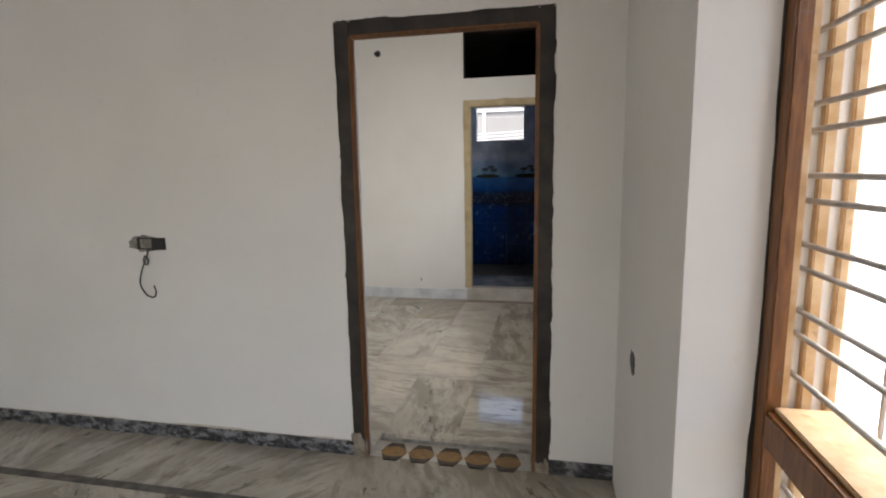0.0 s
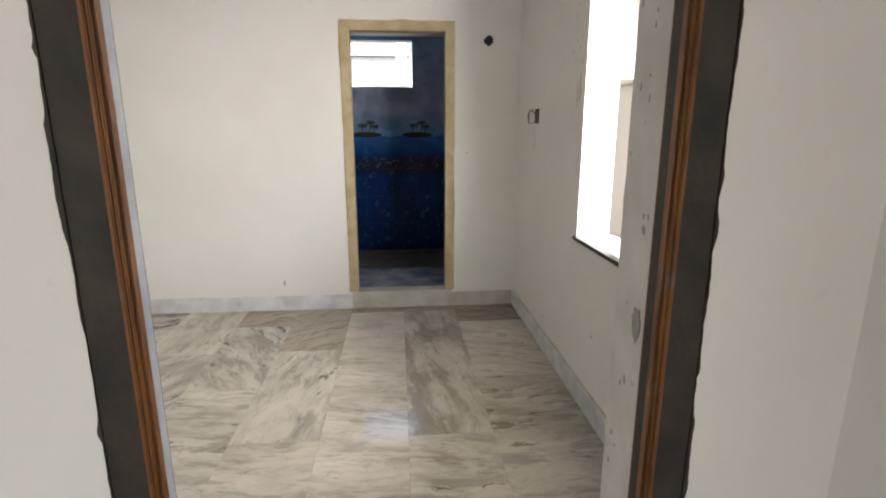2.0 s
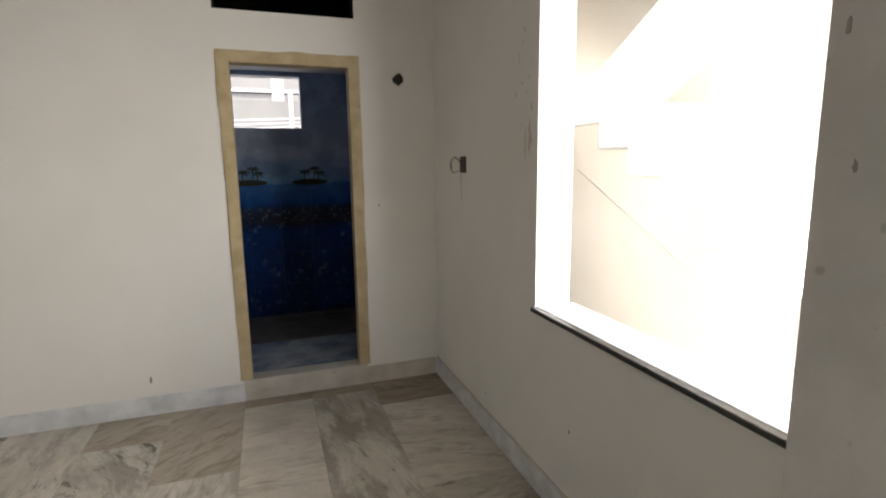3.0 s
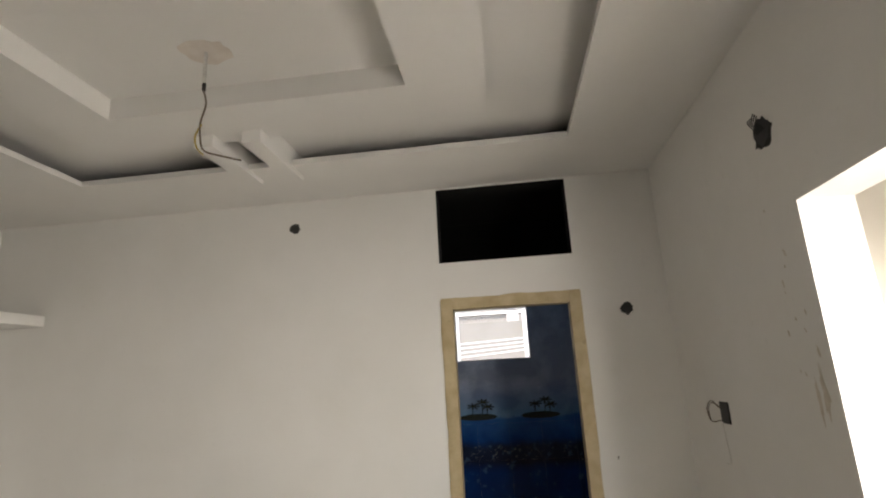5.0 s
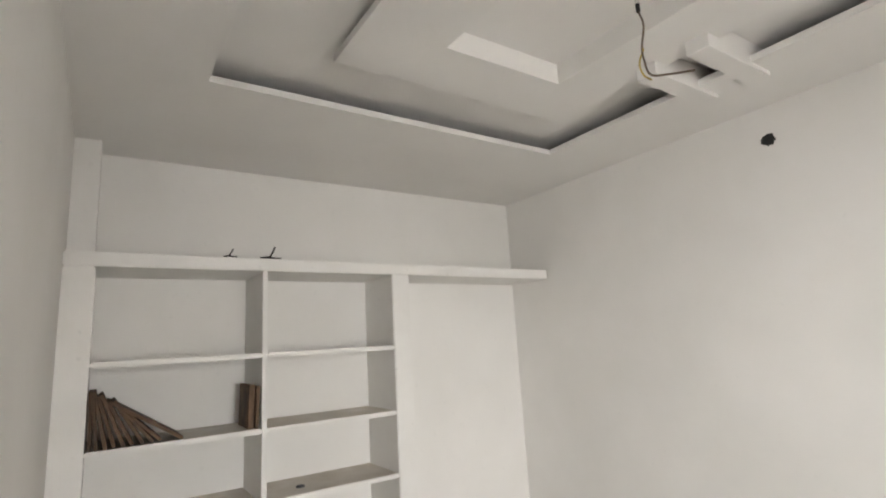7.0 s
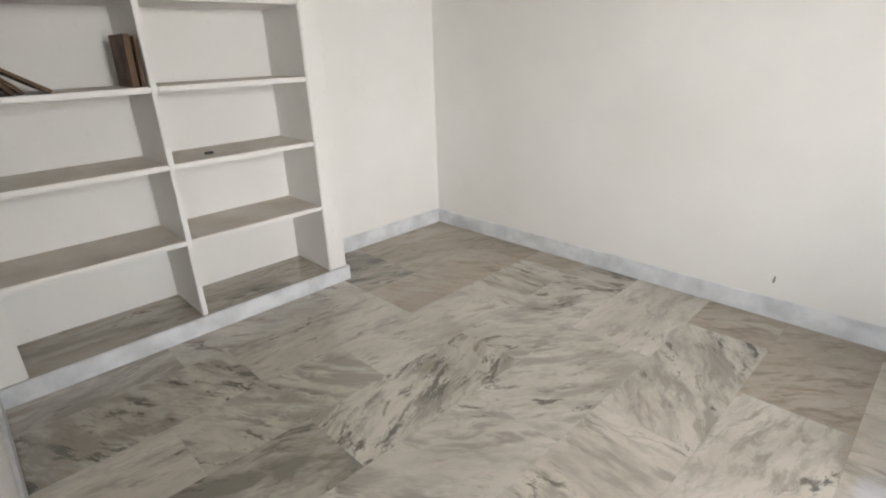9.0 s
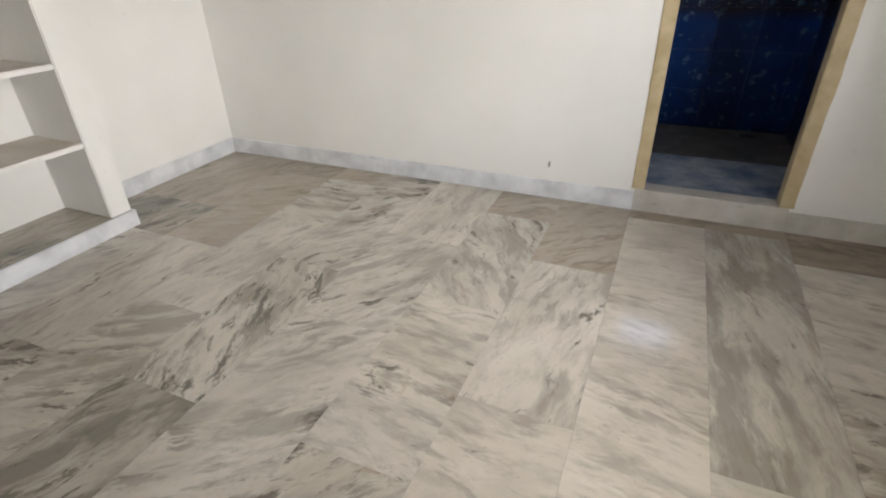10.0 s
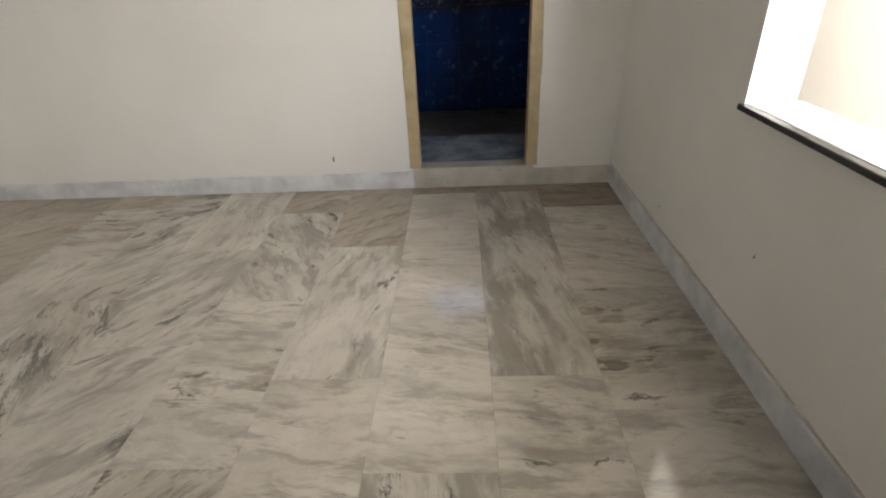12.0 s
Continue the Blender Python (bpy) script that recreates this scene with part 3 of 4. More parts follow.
part("jamb_edge", ragged_strip((DX1, YF, Z1), (DX1, YF, DZ), (1, 0, 0), -0.0045, 0.0, 0.011, (0, 1, 0), 4, 300), DARKWOOD, fr)
part("head_edge", ragged_strip((DX0, YF, DZ), (DX1, YF, DZ), (0, 0, 1), -0.0045, 0.0, 0.011, (0, 1, 0), 5, 160), DARKWOOD, fr)
for x0, x1, sd, hgt in ((DX0 - 0.012, DX0 + FW + 0.01, 15, 0.15), (DX1 - FW - 0.004, DX1 + 0.012, 16, 0.12)):
    part("plaster_smear", ragged_strip((x0, YF - 0.0055, Z1), (x1, YF - 0.0055, Z1), (0, 0, 1), -0.004, hgt * 0.35, hgt, (0, 1, 0), sd, 26), DUSTPLASTER, fr, "rough tan cement smeared over the foot")
structure("reveal_left", boxes((DX0 + 0.015, DX0 + FW + 0.013, YF + 0.02, YB + 0.001, -0.05, DZ - FW)), BLUEGREY, "blue grey unpainted plaster door reveal")
bm = bmesh.new()
rv = [(DX1 - FW + 0.020, YF + 0.108), (DX1 - 0.026, YP + 0.001), (DX1 - 0.02, YP + 0.001), (DX1 - 0.02, YF + 0.108)]
lo = [bm.verts.new((x, y, -0.05)) for x, y in rv]
hi = [bm.verts.new((x, y, DZ)) for x, y in rv]
bm.faces.new(lo[::-1])
bm.faces.new(hi)
for i in range(4):
    bm.faces.new((lo[i], lo[(i + 1) % 4], hi[(i + 1) % 4], hi[i]))
structure("reveal_right", bm, REVEAL, "stained plaster door reveal with bare patches")
tagged(made("putty_patch", blob((DX1 - 0.042, 2.70, 1.03), (0.11, 1, 0), (0, 0, 1), (-1, 0.11, 0), 0.022, 0.036, 0.003, 8, 0.2), PATCH), label="bare grey putty patch on the door reveal", category="patch")

# threshold of ochre hexagons
th = structure("threshold", boxes((DX0 + 0.05, DX1 - 0.05, YF - 0.012, 2.713, -0.06, Z1 - 0.002)), DIAMOND, "worn mosaic threshold with ochre hexagon tiles")
hexm = []
hw, hh = 0.071, 0.082
for k in range(5):
    cx, cy = -0.272 + k * 0.152, 2.605
    bm = bmesh.new()
    pts = [(-hw, 0), (-hw * 0.5, -hh), (hw * 0.5, -hh), (hw, 0), (hw * 0.5, hh), (-hw * 0.5, hh)]
    top = [bm.verts.new((cx + x, cy + y, Z1 + 0.003)) for x, y in pts]
    low = [bm.verts.new((cx + x, cy + y, Z1 - 0.02)) for x, y in pts]
    bm.faces.new(top)
    for i in range(6):
        bm.faces.new((low[i], low[(i + 1) % 6], top[(i + 1) % 6], top[i]))
    part("hexagon_tile", bm, HEX, th)
    for sy in (-1, 1):
        bm = bmesh.new()
        tri = [(-hw * 0.82, hh * 0.42), (-hw * 0.5, hh), (hw * 0.5, hh), (hw * 0.82, hh * 0.42), (hw * 0.30, hh * 0.62), (-hw * 0.30, hh * 0.62)]
        top = [bm.verts.new((cx + x, cy + sy * y, Z1 + 0.0045)) for x, y in tri]
        low = [bm.verts.new((cx + x, cy + sy * y, Z1 - 0.02)) for x, y in tri]
        bm.faces.new(top)
        for i in range(6):
            bm.faces.new((low[i], low[(i + 1) % 6], top[(i + 1) % 6], top[i]))
        part("tile_corner", bm, HEXDARK, th)

# ---------- bathroom door frame ----------
bf = thing("bathroom_door_frame", (0.036, YW, BZ0), "cream primed wooden bathroom door frame with rough edges", "door frame")
BW = 0.068
part("jamb", boxes((BX0, BX0 + BW, YW - 0.01, YW + 0.10, BZ0, BZ1), w=0.004), CREAMWOOD, bf)
part("jamb", boxes((BX1 - BW, BX1, YW - 0.01, YW + 0.10, BZ0, BZ1), w=0.004), CREAMWOOD, bf)
part("head", boxes((BX0 + BW, BX1 - BW, YW - 0.01, YW + 0.10, BZ1 - BW, BZ1), w=0.004), CREAMWOOD, bf)
part("jamb_edge", ragged_strip((BX0, YW, BZ0), (BX0, YW, BZ1), (-1, 0, 0), -0.005, 0.0, 0.012, (0, 1, 0), 11, 70), CREAMWOOD, bf)
part("jamb_edge", ragged_strip((BX1, YW, BZ0), (BX1, YW, BZ1), (1, 0, 0), -0.005, 0.0, 0.014, (0, 1, 0), 12, 70), CREAMWOOD, bf)
part("head_edge", ragged_strip((BX0, YW, BZ1), (BX1, YW, BZ1), (0, 0, 1), -0.005, 0.0, 0.014, (0, 1, 0), 13, 40), CREAMWOOD, bf)

# bathroom ventilator: frame and louvre bars
vent = thing("ventilator_window", (-0.13, 7.3, VZ0), "small white open ventilator window with horizontal bars", "window")
part("frame", boxes((VX0, VX0 + 0.006, 7.27, 7.36, VZ0, VZ1), (VX1 - 0.006, VX1, 7.27, 7.36, VZ0, VZ1), (VX0, VX1, 7.27, 7.36, VZ0, VZ0 + 0.006), (VX0, VX1, 7.27, 7.36, VZ1 - 0.006, VZ1)), SILL, vent)

# ---------- window of the front room ----------
wf = thing("barred_window", (1.06, -0.2, 0.08), "orange brown wooden window frame with horizontal steel bars", "window")
WX0, WX1 = 1.022, 1.10
part("inner_stile", boxes((WX0, WX0 + 0.035, 1.40, 1.45, 0.08, 2.25), w=0.004), ORANGE, wf)
part("rebate", boxes((WX0 + 0.035, 1.078, 1.418, 1.45, 0.08, 2.25), w=0.003), PALEWOOD, wf, "paint-spattered pale wood")
part("inner_stile", boxes((WX0, WX1, -1.9, -1.84, 0.08, 2.25), w=0.004), ORANGE, wf)
part("edge_strip", ragged_strip((WX0, 1.45, 0.08), (WX0, 1.45, 2.25), (-1, 0, 0), 0.004, 0.003, 0.012, (0, -1, 0), 21, 80), DARKWOOD, wf)
part("inner_head", boxes((WX0, WX1, -1.84, 1.40, 2.18, 2.25), w=0.004), ORANGE, wf)
part("inner_sill", boxes((WX0, WX1, -1.84, 1.40, 0.08, 0.14), w=0.004), ORANGE, wf)
part("transom", boxes((WX0, WX1 + 0.02, -1.84, 1.40, 0.80, 0.885), w=0.005), ORANGE, wf)
part("transom_top", boxes((WX0 + 0.02, 1.19, -1.84, 1.40, 0.885, 0.897), w=0.003), PALEWOOD, wf, "pale worn wooden ledge")
part("mullion", boxes((WX0, WX1, 0.84, 0.90, 0.14, 2.18), w=0.004), ORANGE, wf)
part("outer_stile", boxes((1.105, 1.13, 1.425, 1.45, 0.08, 2.25), w=0.003), PALEWOOD, wf, "paint-spattered pale wood")
part("outer_stile", boxes((1.16, 1.18, 1.43, 1.45, 0.08, 2.25), w=0.003), PALEWOOD, wf, "paint-spattered pale wood")
part("outer_stile", boxes((1.19, 1.225, 0.82, 0.88, 0.08, 2.25), w=0.003), PALEWOOD, wf, "paint-spattered pale wood")
zs = []
z = 0.965
while z < 2.15:
    zs += [z, z + 0.098]
    z += 0.153
zs += [0.20, 0.30, 0.36, 0.46, 0.52, 0.62, 0.68, 0.74]
for z in zs:
    bm = bmesh.new()
    tube(bm, [(1.09, -1.84, z), (1.09, 1.45, z)], 0.0065, 8)
    part("bar", bm, STEEL, wf)
for k in range(16):
    bm = bmesh.new()
    tube(bm, [(1.20, 1.30 - 0.11 * k, 0.09), (1.20, 1.30 - 0.11 * k, 2.24)], 0.006, 6)
    part("upright", bm, STEEL, wf)

# ---------- built-in shelves ----------
SX = -3.125
sh = thing("wall_shelves_unit", (-3.3, 3.57, 0), "built-in white masonry shelves in two bays, mostly empty", "shelves")
part("side_pier", boxes((XL, SX, YB, 2.725, 0.1, 2.205), w=0.006), SHELF, sh)
part("side_pier", boxes((XL, SX, 4.355, 4.485, 0.1, 2.205), w=0.006), SHELF, sh)
part("divider", boxes((XL, SX - 0.005, 3.522, 3.55, 0.1, 2.205), w=0.004), SHELF, sh)
for z in (1.727, 1.32, 0.944, 0.536):
    part("shelf", boxes((XL, SX - 0.006, 2.725, 3.522, z - 0.012, z + 0.016), w=0.005), SHELF, sh)
    part("shelf", boxes((XL, SX - 0.006, 3.55, 4.355, z - 0.012, z + 0.016), w=0.005), SHELF, sh)
part("bottom", boxes((XL, SX - 0.003, YB, 4.485, 0.0, 0.098)), FRONT, sh, "dusty brown marble bottom slab")
part("top_slab", boxes((XL, SX + 0.012, YB, YW, 2.205, 2.277), w=0.006), SHELF, sh)
part("plinth", boxes((SX - 0.003, SX + 0.014, YB, 4.502, 0, 0.10), (XL + 0.016, SX - 0.003, 4.485, 4.502, 0, 0.10), w=0.003), MARBLE_SKIRT, sh, "pale marble plinth")

rnd = random.Random(5)


def board(foot_y, tilt, length, thick, depth, x, label="dark brown wooden board leaning on the shelf"):
    bm = bmesh.new()
    box(bm, -depth / 2, depth / 2, 0, thick, 0, length)
    soften(bm, 0.002, 1)
    ob = made("board", bm, BOARD)
    ob.matrix_world = Matrix.Translation((x, foot_y, 1.338 + thick * max(0.0, math.sin(-tilt)))) @ Matrix.Rotation(tilt, 4, 'X')
    return tagged(ob, label=label, category="board", group="boards on the shelf")


for y, a, l in ((2.738, 2, 0.27), (2.762, 5, 0.25), (2.80, 12, 0.275), (2.835, 17, 0.255), (2.875, 22, 0.27), (2.91, 27, 0.24), (2.955, 31, 0.25), (3.0, 40, 0.215), (3.035, 46, 0.20), (3.13, 57, 0.38)):
    board(y, radians(a), l, 0.016, 0.24 + 0.06 * rnd.random(), -3.29 + 0.04 * rnd.random())
board(3.455, radians(-1.5), 0.235, 0.03, 0.24, -3.28, "brown wooden board standing upright on the shelf")
board(3.492, radians(-2), 0.225, 0.018, 0.22, -3.26, "brown wooden board standing upright on the shelf")

# ---------- stairs outside the window ----------
st = thing("staircase", (2.4, 4.9, -0.3), "white concrete staircase with pale marble risers, brightly daylit", "staircase")
top_y, top_z, rise, run = 5.50, 1.945, 0.165, 0.285
part("landing", boxes((1.9, 3.1, top_y, 6.7, top_z - 0.16, top_z), (1.14, 1.9, top_y + 0.02, 6.7, top_z - 0.16, top_z)), STAIRWALL, st)
n = 11
pts = []
for k in range(n):
    y1, z1 = top_y - k * run, top_z - (k + 1) * rise
    pts += [(y1, z1 - 0.02), (y1 - run, z1 - 0.02)]
    part("tread", boxes((1.885, 3.1, y1 - run - 0.015, y1, z1 - 0.018, z1), w=0.003), SILL, st)
    part("riser", boxes((1.89, 3.1, y1 - 0.012, y1 + 0.004, z1 + 0.001, z1 + rise - 0.02)), SILL, st)
ye, ze = top_y - n * run, top_z - n * rise - 0.02
body = [(top_y, top_z - 0.17)] + pts + [(ye, ze - 0.05), (ye + run, ze - 0.05), (top_y, top_z - 0.17 - 0.28)]
bm = bmesh.new()
near = [bm.verts.new((1.9, y, z)) for y, z in body]
far = [bm.verts.new((3.1, y, z)) for y, z in body]
bm.faces.new(near)
bm.faces.new(far[::-1])
for i in range(len(body)):
    bm.faces.new((near[i], near[(i + 1) % len(body)], far[(i + 1) % len(body)], far[i]))
part("flight", bm, STAIRWALL, st)
bm = bmesh.new()
tri = [(6.7, top_z - 0.17), (top_y, top_z - 0.17), (top_y, top_z - 0.47), (ye + run, ze - 0.05), (ye + run, -0.3), (6.7, -0.3)]
near = [bm.verts.new((1.915, y, z)) for y, z in tri]
far = [bm.verts.new((2.03, y, z)) for y, z in tri]
bm.faces.new(near)
bm.faces.new(far[::-1])
for i in range(6):
    bm.faces.new((near[i], near[(i + 1) % 6], far[(i + 1) % 6], far[i]))
part("flank_wall", bm, STAIRWALL, st)
bm = bmesh.new()
prof = [(4.63, 1.80), (2.2, 3.11), (2.2, 4.0), (4.63, 2.75)]
a = [bm.verts.new((1.30, y, z)) for y, z in prof]
b = [bm.verts.new((1.83, y, z)) for y, z in prof]
bm.faces.new(a)
bm.faces.new(b[::-1])
for i in range(4):
    bm.faces.new((a[i], a[(i + 1) % 4], b[(i + 1) % 4], b[i]))
part("upper_flight", bm, STAIRWALL, st)
structure("wall_stairwell", boxes((3.1, 3.25, 3.9, 6.9, -0.3, 3.4), (3.1, 3.25, 1.9, 3.9, -0.3, 1.0), (1.14, 3.25, 6.7, 6.85, -0.3, 3.4)), STAIRWALL, "cream painted stairwell wall open to daylight")
# unseen slab, added to keep sky light out of the stairwell
structure("ceiling_stairwell", boxes((1.14, 3.25, 1.75, 6.85, 3.4, 3.5)), STAIRWALL, "added cream slab that blocks the sky over the stairwell")
grille = thing("stair_window_grille", (3.15, 2.9, 1.0), "thin dark steel grille of the stairwell opening", "grille")
for y in (2.4, 2.9, 3.4):
    part("upright", boxes((3.17, 3.18, y, y + 0.012, 1.0, 3.4)), STEEL, grille)
for z in (1.5, 2.1, 2.7):
    part("rail", boxes((3.165, 3.175, 1.9, 3.9, z, z + 0.012)), STEEL, grille)

# ---------- outside ----------
structure("ground", boxes((-400, 400, -400, 400, -0.8, -0.31)), GROUND, "dusty pale ground round the house")


def house(x0, x1, y0, y1, h, face):
    ob = thing("neighbour_house", ((x0 + x1) / 2, (y0 + y1) / 2, -0.31), "pale plastered neighbouring house with balconies", "house")
    part("wall", boxes((x0, x1, y0, y1, -0.31, h)), HOUSE, ob)
    part("parapet", boxes((x0 - 0.1, x1 + 0.1, y0 - 0.1, y1 + 0.1, h, h + 0.15)), HOUSE, ob)
    for lev in range(int(h // 3)):
        z0 = 0.4 + 3 * lev
        if face == "y":
            part("balcony", boxes((x0 + 0.5, x1 - 0.5, y0 - 0.9, y0, z0 + 1.4, z0 + 1.55), (x0 + 0.5, x1 - 0.5, y0 - 0.9, y0 - 0.8, z0 + 1.55, z0 + 2.1)), HOUSE, ob)
            for k in range(3):
                xx = x0 + 1.0 + k * 2.2
                w = part("window", boxes((xx, xx + 1.1, y0 - 0.03, y0 + 0.05, z0, z0 + 1.2)), SILL, ob)
                part("pane", boxes((xx + 0.07, xx + 1.03, y0 - 0.035, y0 - 0.031, z0 + 0.07, z0 + 1.13)), GLASS_DARK, w)
        else:
            for k in range(3):
                yy = y0 + 0.8 + k * 2.2
                w = part("window", boxes((x0 - 0.03, x0 + 0.05, yy, yy + 1.1, z0, z0 + 1.2)), SILL, ob)
                part("pane", boxes((x0 - 0.035, x0 - 0.031, yy + 0.07, yy + 1.03, z0 + 0.07, z0 + 1.13)), GLASS_DARK, w)


house(-4.0, 4.0, 11.6, 17.0, 3.3, "y")
rail = thing("balcony_railing", (-0.5, 10.6, 1.8), "white steel balcony railing of the neighbouring house", "railing")
for z in (1.84, 2.62):
    part("rail", boxes((-3.0, 2.6, 10.68, 10.71, z, z + 0.035)), SILL, rail)
for k in range(6):
    part("post", boxes((-2.9 + 1.05 * k, -2.84 + 1.05 * k, 10.66, 10.72, 1.8, 2.66)), SILL, rail)
part("awning", boxes((-0.95, 0.10, 11.0, 11.58, 2.36, 2.62)), PATCH, rail)
part("dark_opening", boxes((-0.60, -0.15, 11.50, 11.58, 1.80, 2.04)), GLASS_DARK, rail)
part("pillar", boxes((0.02, 0.20, 10.95, 11.12, 1.8, 3.3), w=0.01), SILL, rail, "white plastered pillar")
part("beam", boxes((-3.2, 3.2, 10.95, 11.10, 2.64, 2.72), w=0.01), PATCH, rail, "grey concrete beam")
part("base", boxes((-3.4, 3.4, 10.6, 10.76, 1.6, 1.8)), HOUSE, rail)
cables = thing("overhead_cables", (0, 10.3, 1.9), "white sagging overhead cables before the neighbouring house", "cables")
for k in range(4):
    part("cable", wire([(-3.2, 10.3, 1.90 + 0.07 * k), (-1.0, 10.3, 1.96 + 0.065 * k), (1.0, 10.3, 2.10 + 0.05 * k), (3.2, 10.3, 2.34 + 0.03 * k)], 0.009), SILL, cables)
for x in (-3.2, 3.2):
    part("pole", boxes((x - 0.03, x + 0.03, 10.27, 10.33, -0.31, 2.6), w=0.008), STEEL, cables)
house(9.0, 14.0, -6.0, 2.2, 6.0, "x")

# ---------- electrical boxes, holes, wires ----------
SBX = 0.045
sb = thing("switch_box", (-1.68 + SBX, YF, 1.085), "open black switch box in a chipped wall hole with hanging wire", "switch box")
part("chipped_edge", blob((-1.68 + SBX, YF, 1.085), (1, 0, 0), (0, 0, 1), (0, -1, 0), 0.11, 0.047, 0.002, 31, 0.12, 26), CEMENT, sb, "chipped cement round the box")
part("box", boxes((-1.735 + SBX, -1.555 + SBX, YF - 0.006, YF, 1.052, 1.118), w=0.002), BLACK, sb)
part("bracket", boxes((-1.71 + SBX, -1.64 + SBX, YF - 0.009, YF - 0.006, 1.06, 1.11)), CEMENT, sb)
part("wire", wire([(-1.66 + SBX, YF - 0.008, 1.06), (-1.675 + SBX, YF - 0.02, 1.0), (-1.71 + SBX, YF - 0.02, 0.93), (-1.725 + SBX, YF - 0.02, 0.86), (-1.69 + SBX, YF - 0.02, 0.80), (-1.645 + SBX, YF - 0.02, 0.79), (-1.63 + SBX, YF - 0.02, 0.82), (-1.64 + SBX, YF - 0.02, 0.855)], 0.004), WIRE_BLACK, sb)
part("wire_knot", wire([(-1.68 + SBX, YF - 0.02, 1.02), (-1.655 + SBX, YF - 0.025, 1.0), (-1.67 + SBX, YF - 0.02, 0.97), (-1.69 + SBX, YF - 0.02, 0.99), (-1.68 + SBX, YF - 0.02, 1.02)], 0.004), WIRE_BLACK, sb)


def hole(name, c, u, n, ru, rv, label, seed, jag=0.2):
    ob = thing(name, c, label, "hole")
    part("rim", blob(c, u, (0, 0, 1), n, ru, rv, 0.002, seed, jag, 22), CAVITY_SHADE, ob)
    # no recess: a flat black patch paints the hole's inner shade
    part("opening", blob(Vector(c) + Vector(n) * 0.002, u, (0, 0, 1), n, ru * 0.84, rv * 0.84, 0.001, seed + 1, jag, 18), BLACK, ob)
    return ob


hole("pipe_hole", (-1.342, YW, 2.74), (1, 0, 0), (0, -1, 0), 0.036, 0.034, "round dark conduit hole in the white wall", 41)
hole("pipe_hole", (0.716, YW, 2.073), (1, 0, 0), (0, -1, 0), 0.036, 0.036, "round dark conduit hole in the white wall", 43)
hole("wall_hole", (R1, 2.106, 0.726), (0, 1, 0), (-1, 0, 0), 0.05, 0.045, "ragged dark socket hole in the white wall", 45, 0.3)
hc = hole("wall_hole", (XR, 4.454, 2.527), (0, 1, 0), (-1, 0, 0), 0.062, 0.06, "ragged dark hole with wire ends in the wall", 47, 0.2)
for k in range(5):
    part("wire_end", wire([(XR - 0.003, 4.43 + 0.012 * k, 2.53), (XR - 0.03, 4.42 + 0.014 * k, 2.55 + 0.006 * k), (XR - 0.02, 4.43 + 0.01 * k, 2.58 + 0.01 * (k % 3))], 0.002), WIRE_BLACK, hc)

s3 = thing("socket_box", (XR, 5.235, 1.51), "small open black socket box with loose wire loops", "socket")
part("box", boxes((XR - 0.006, XR + 0.0, 5.18, 5.275, 1.465, 1.56), w=0.002), BLACK, s3)
for k in range(2):
    part("wire_loop", wire([(XR - 0.008, 5.27, 1.53 + 0.01 * k), (XR - 0.02, 5.33, 1.56 - 0.01 * k), (XR - 0.02, 5.40 - 0.02 * k, 1.52), (XR - 0.02, 5.36, 1.465), (XR - 0.008, 5.28, 1.475)], 0.0022), WIRE_BROWN, s3)
part("wire_tail", wire([(XR - 0.008, 5.26, 1.47), (XR - 0.01, 5.25, 1.40), (XR - 0.012, 5.23, 1.30), (XR - 0.012, 5.28, 1.29)], 0.0018), WIRE_WHITE, s3)

# main wiring on the door wall
wb = thing("wiring_bundle", (-1.2, YB, 1.4), "tangle of coloured electric wires hanging from an open box", "wires")
part("box", boxes((-1.30, -1.02, YB, YB + 0.012, 1.33, 1.58), w=0.003), CEMENT, wb)
cols = [WIRE_BLACK, WIRE_YELLOW, WIRE_BROWN, WIRE_BLUE, WIRE_RED, WIRE_WHITE, WIRE_GREEN]
for k in range(42):
    x = -1.25 + 0.2 * rnd.random()
    z = 1.38 + 0.17 * rnd.random()
    pts = [(x, YB + 0.012, z)]
    for j in range(4):
        pts.append((x - 0.05 * j + rnd.uniform(-0.05, 0.05), YB + 0.02 + rnd.uniform(0.0, 0.035), z - 0.045 * j + rnd.uniform(-0.05, 0.05)))
    part("wire", wire(pts, 0.0017), cols[k % 7], wb)
for k in range(3):
    part("long_wire", wire([(-1.3, YB + 0.02, 1.42 - 0.02 * k), (-1.55, YB + 0.025, 1.36 - 0.01 * k), (-1.8, YB + 0.03, 1.30 + 0.012 * k), (-2.05, YB + 0.03, 1.29 - 0.02 * k), (-1.95, YB + 0.02, 1.25)], 0.003), (WIRE_BROWN, WIRE_BLACK, WIRE_RED)[k], wb)
wp = thing("wire_cluster", (-1.3, YB, 2.7), "dark twisted wire ends at a hole high on the wall", "wires")
part("rim", blob((-1.3, YB, 2.69), (1, 0, 0), (0, 0, 1), (0, 1, 0), 0.10, 0.045, 0.002, 51, 0.3), CEMENT, wp)
for k in range(12):
    x = -1.36 + 0.12 * rnd.random()
    part("wire_end", wire([(x, YB, 2.69 + rnd.uniform(-0.03, 0.03)), (x + rnd.uniform(-0.06, 0.06), YB + 0.03, 2.70 + rnd.uniform(-0.04, 0.05)), (x + rnd.uniform(-0.08, 0.08), YB + 0.04, 2.70 + rnd.uniform(-0.06, 0.07)), (x + rnd.uniform(-0.05, 0.05), YB + 0.02, 2.68 + rnd.uniform(-0.05, 0.05))], 0.003), (WIRE_BLACK, WIRE_BROWN)[k % 2], wp)

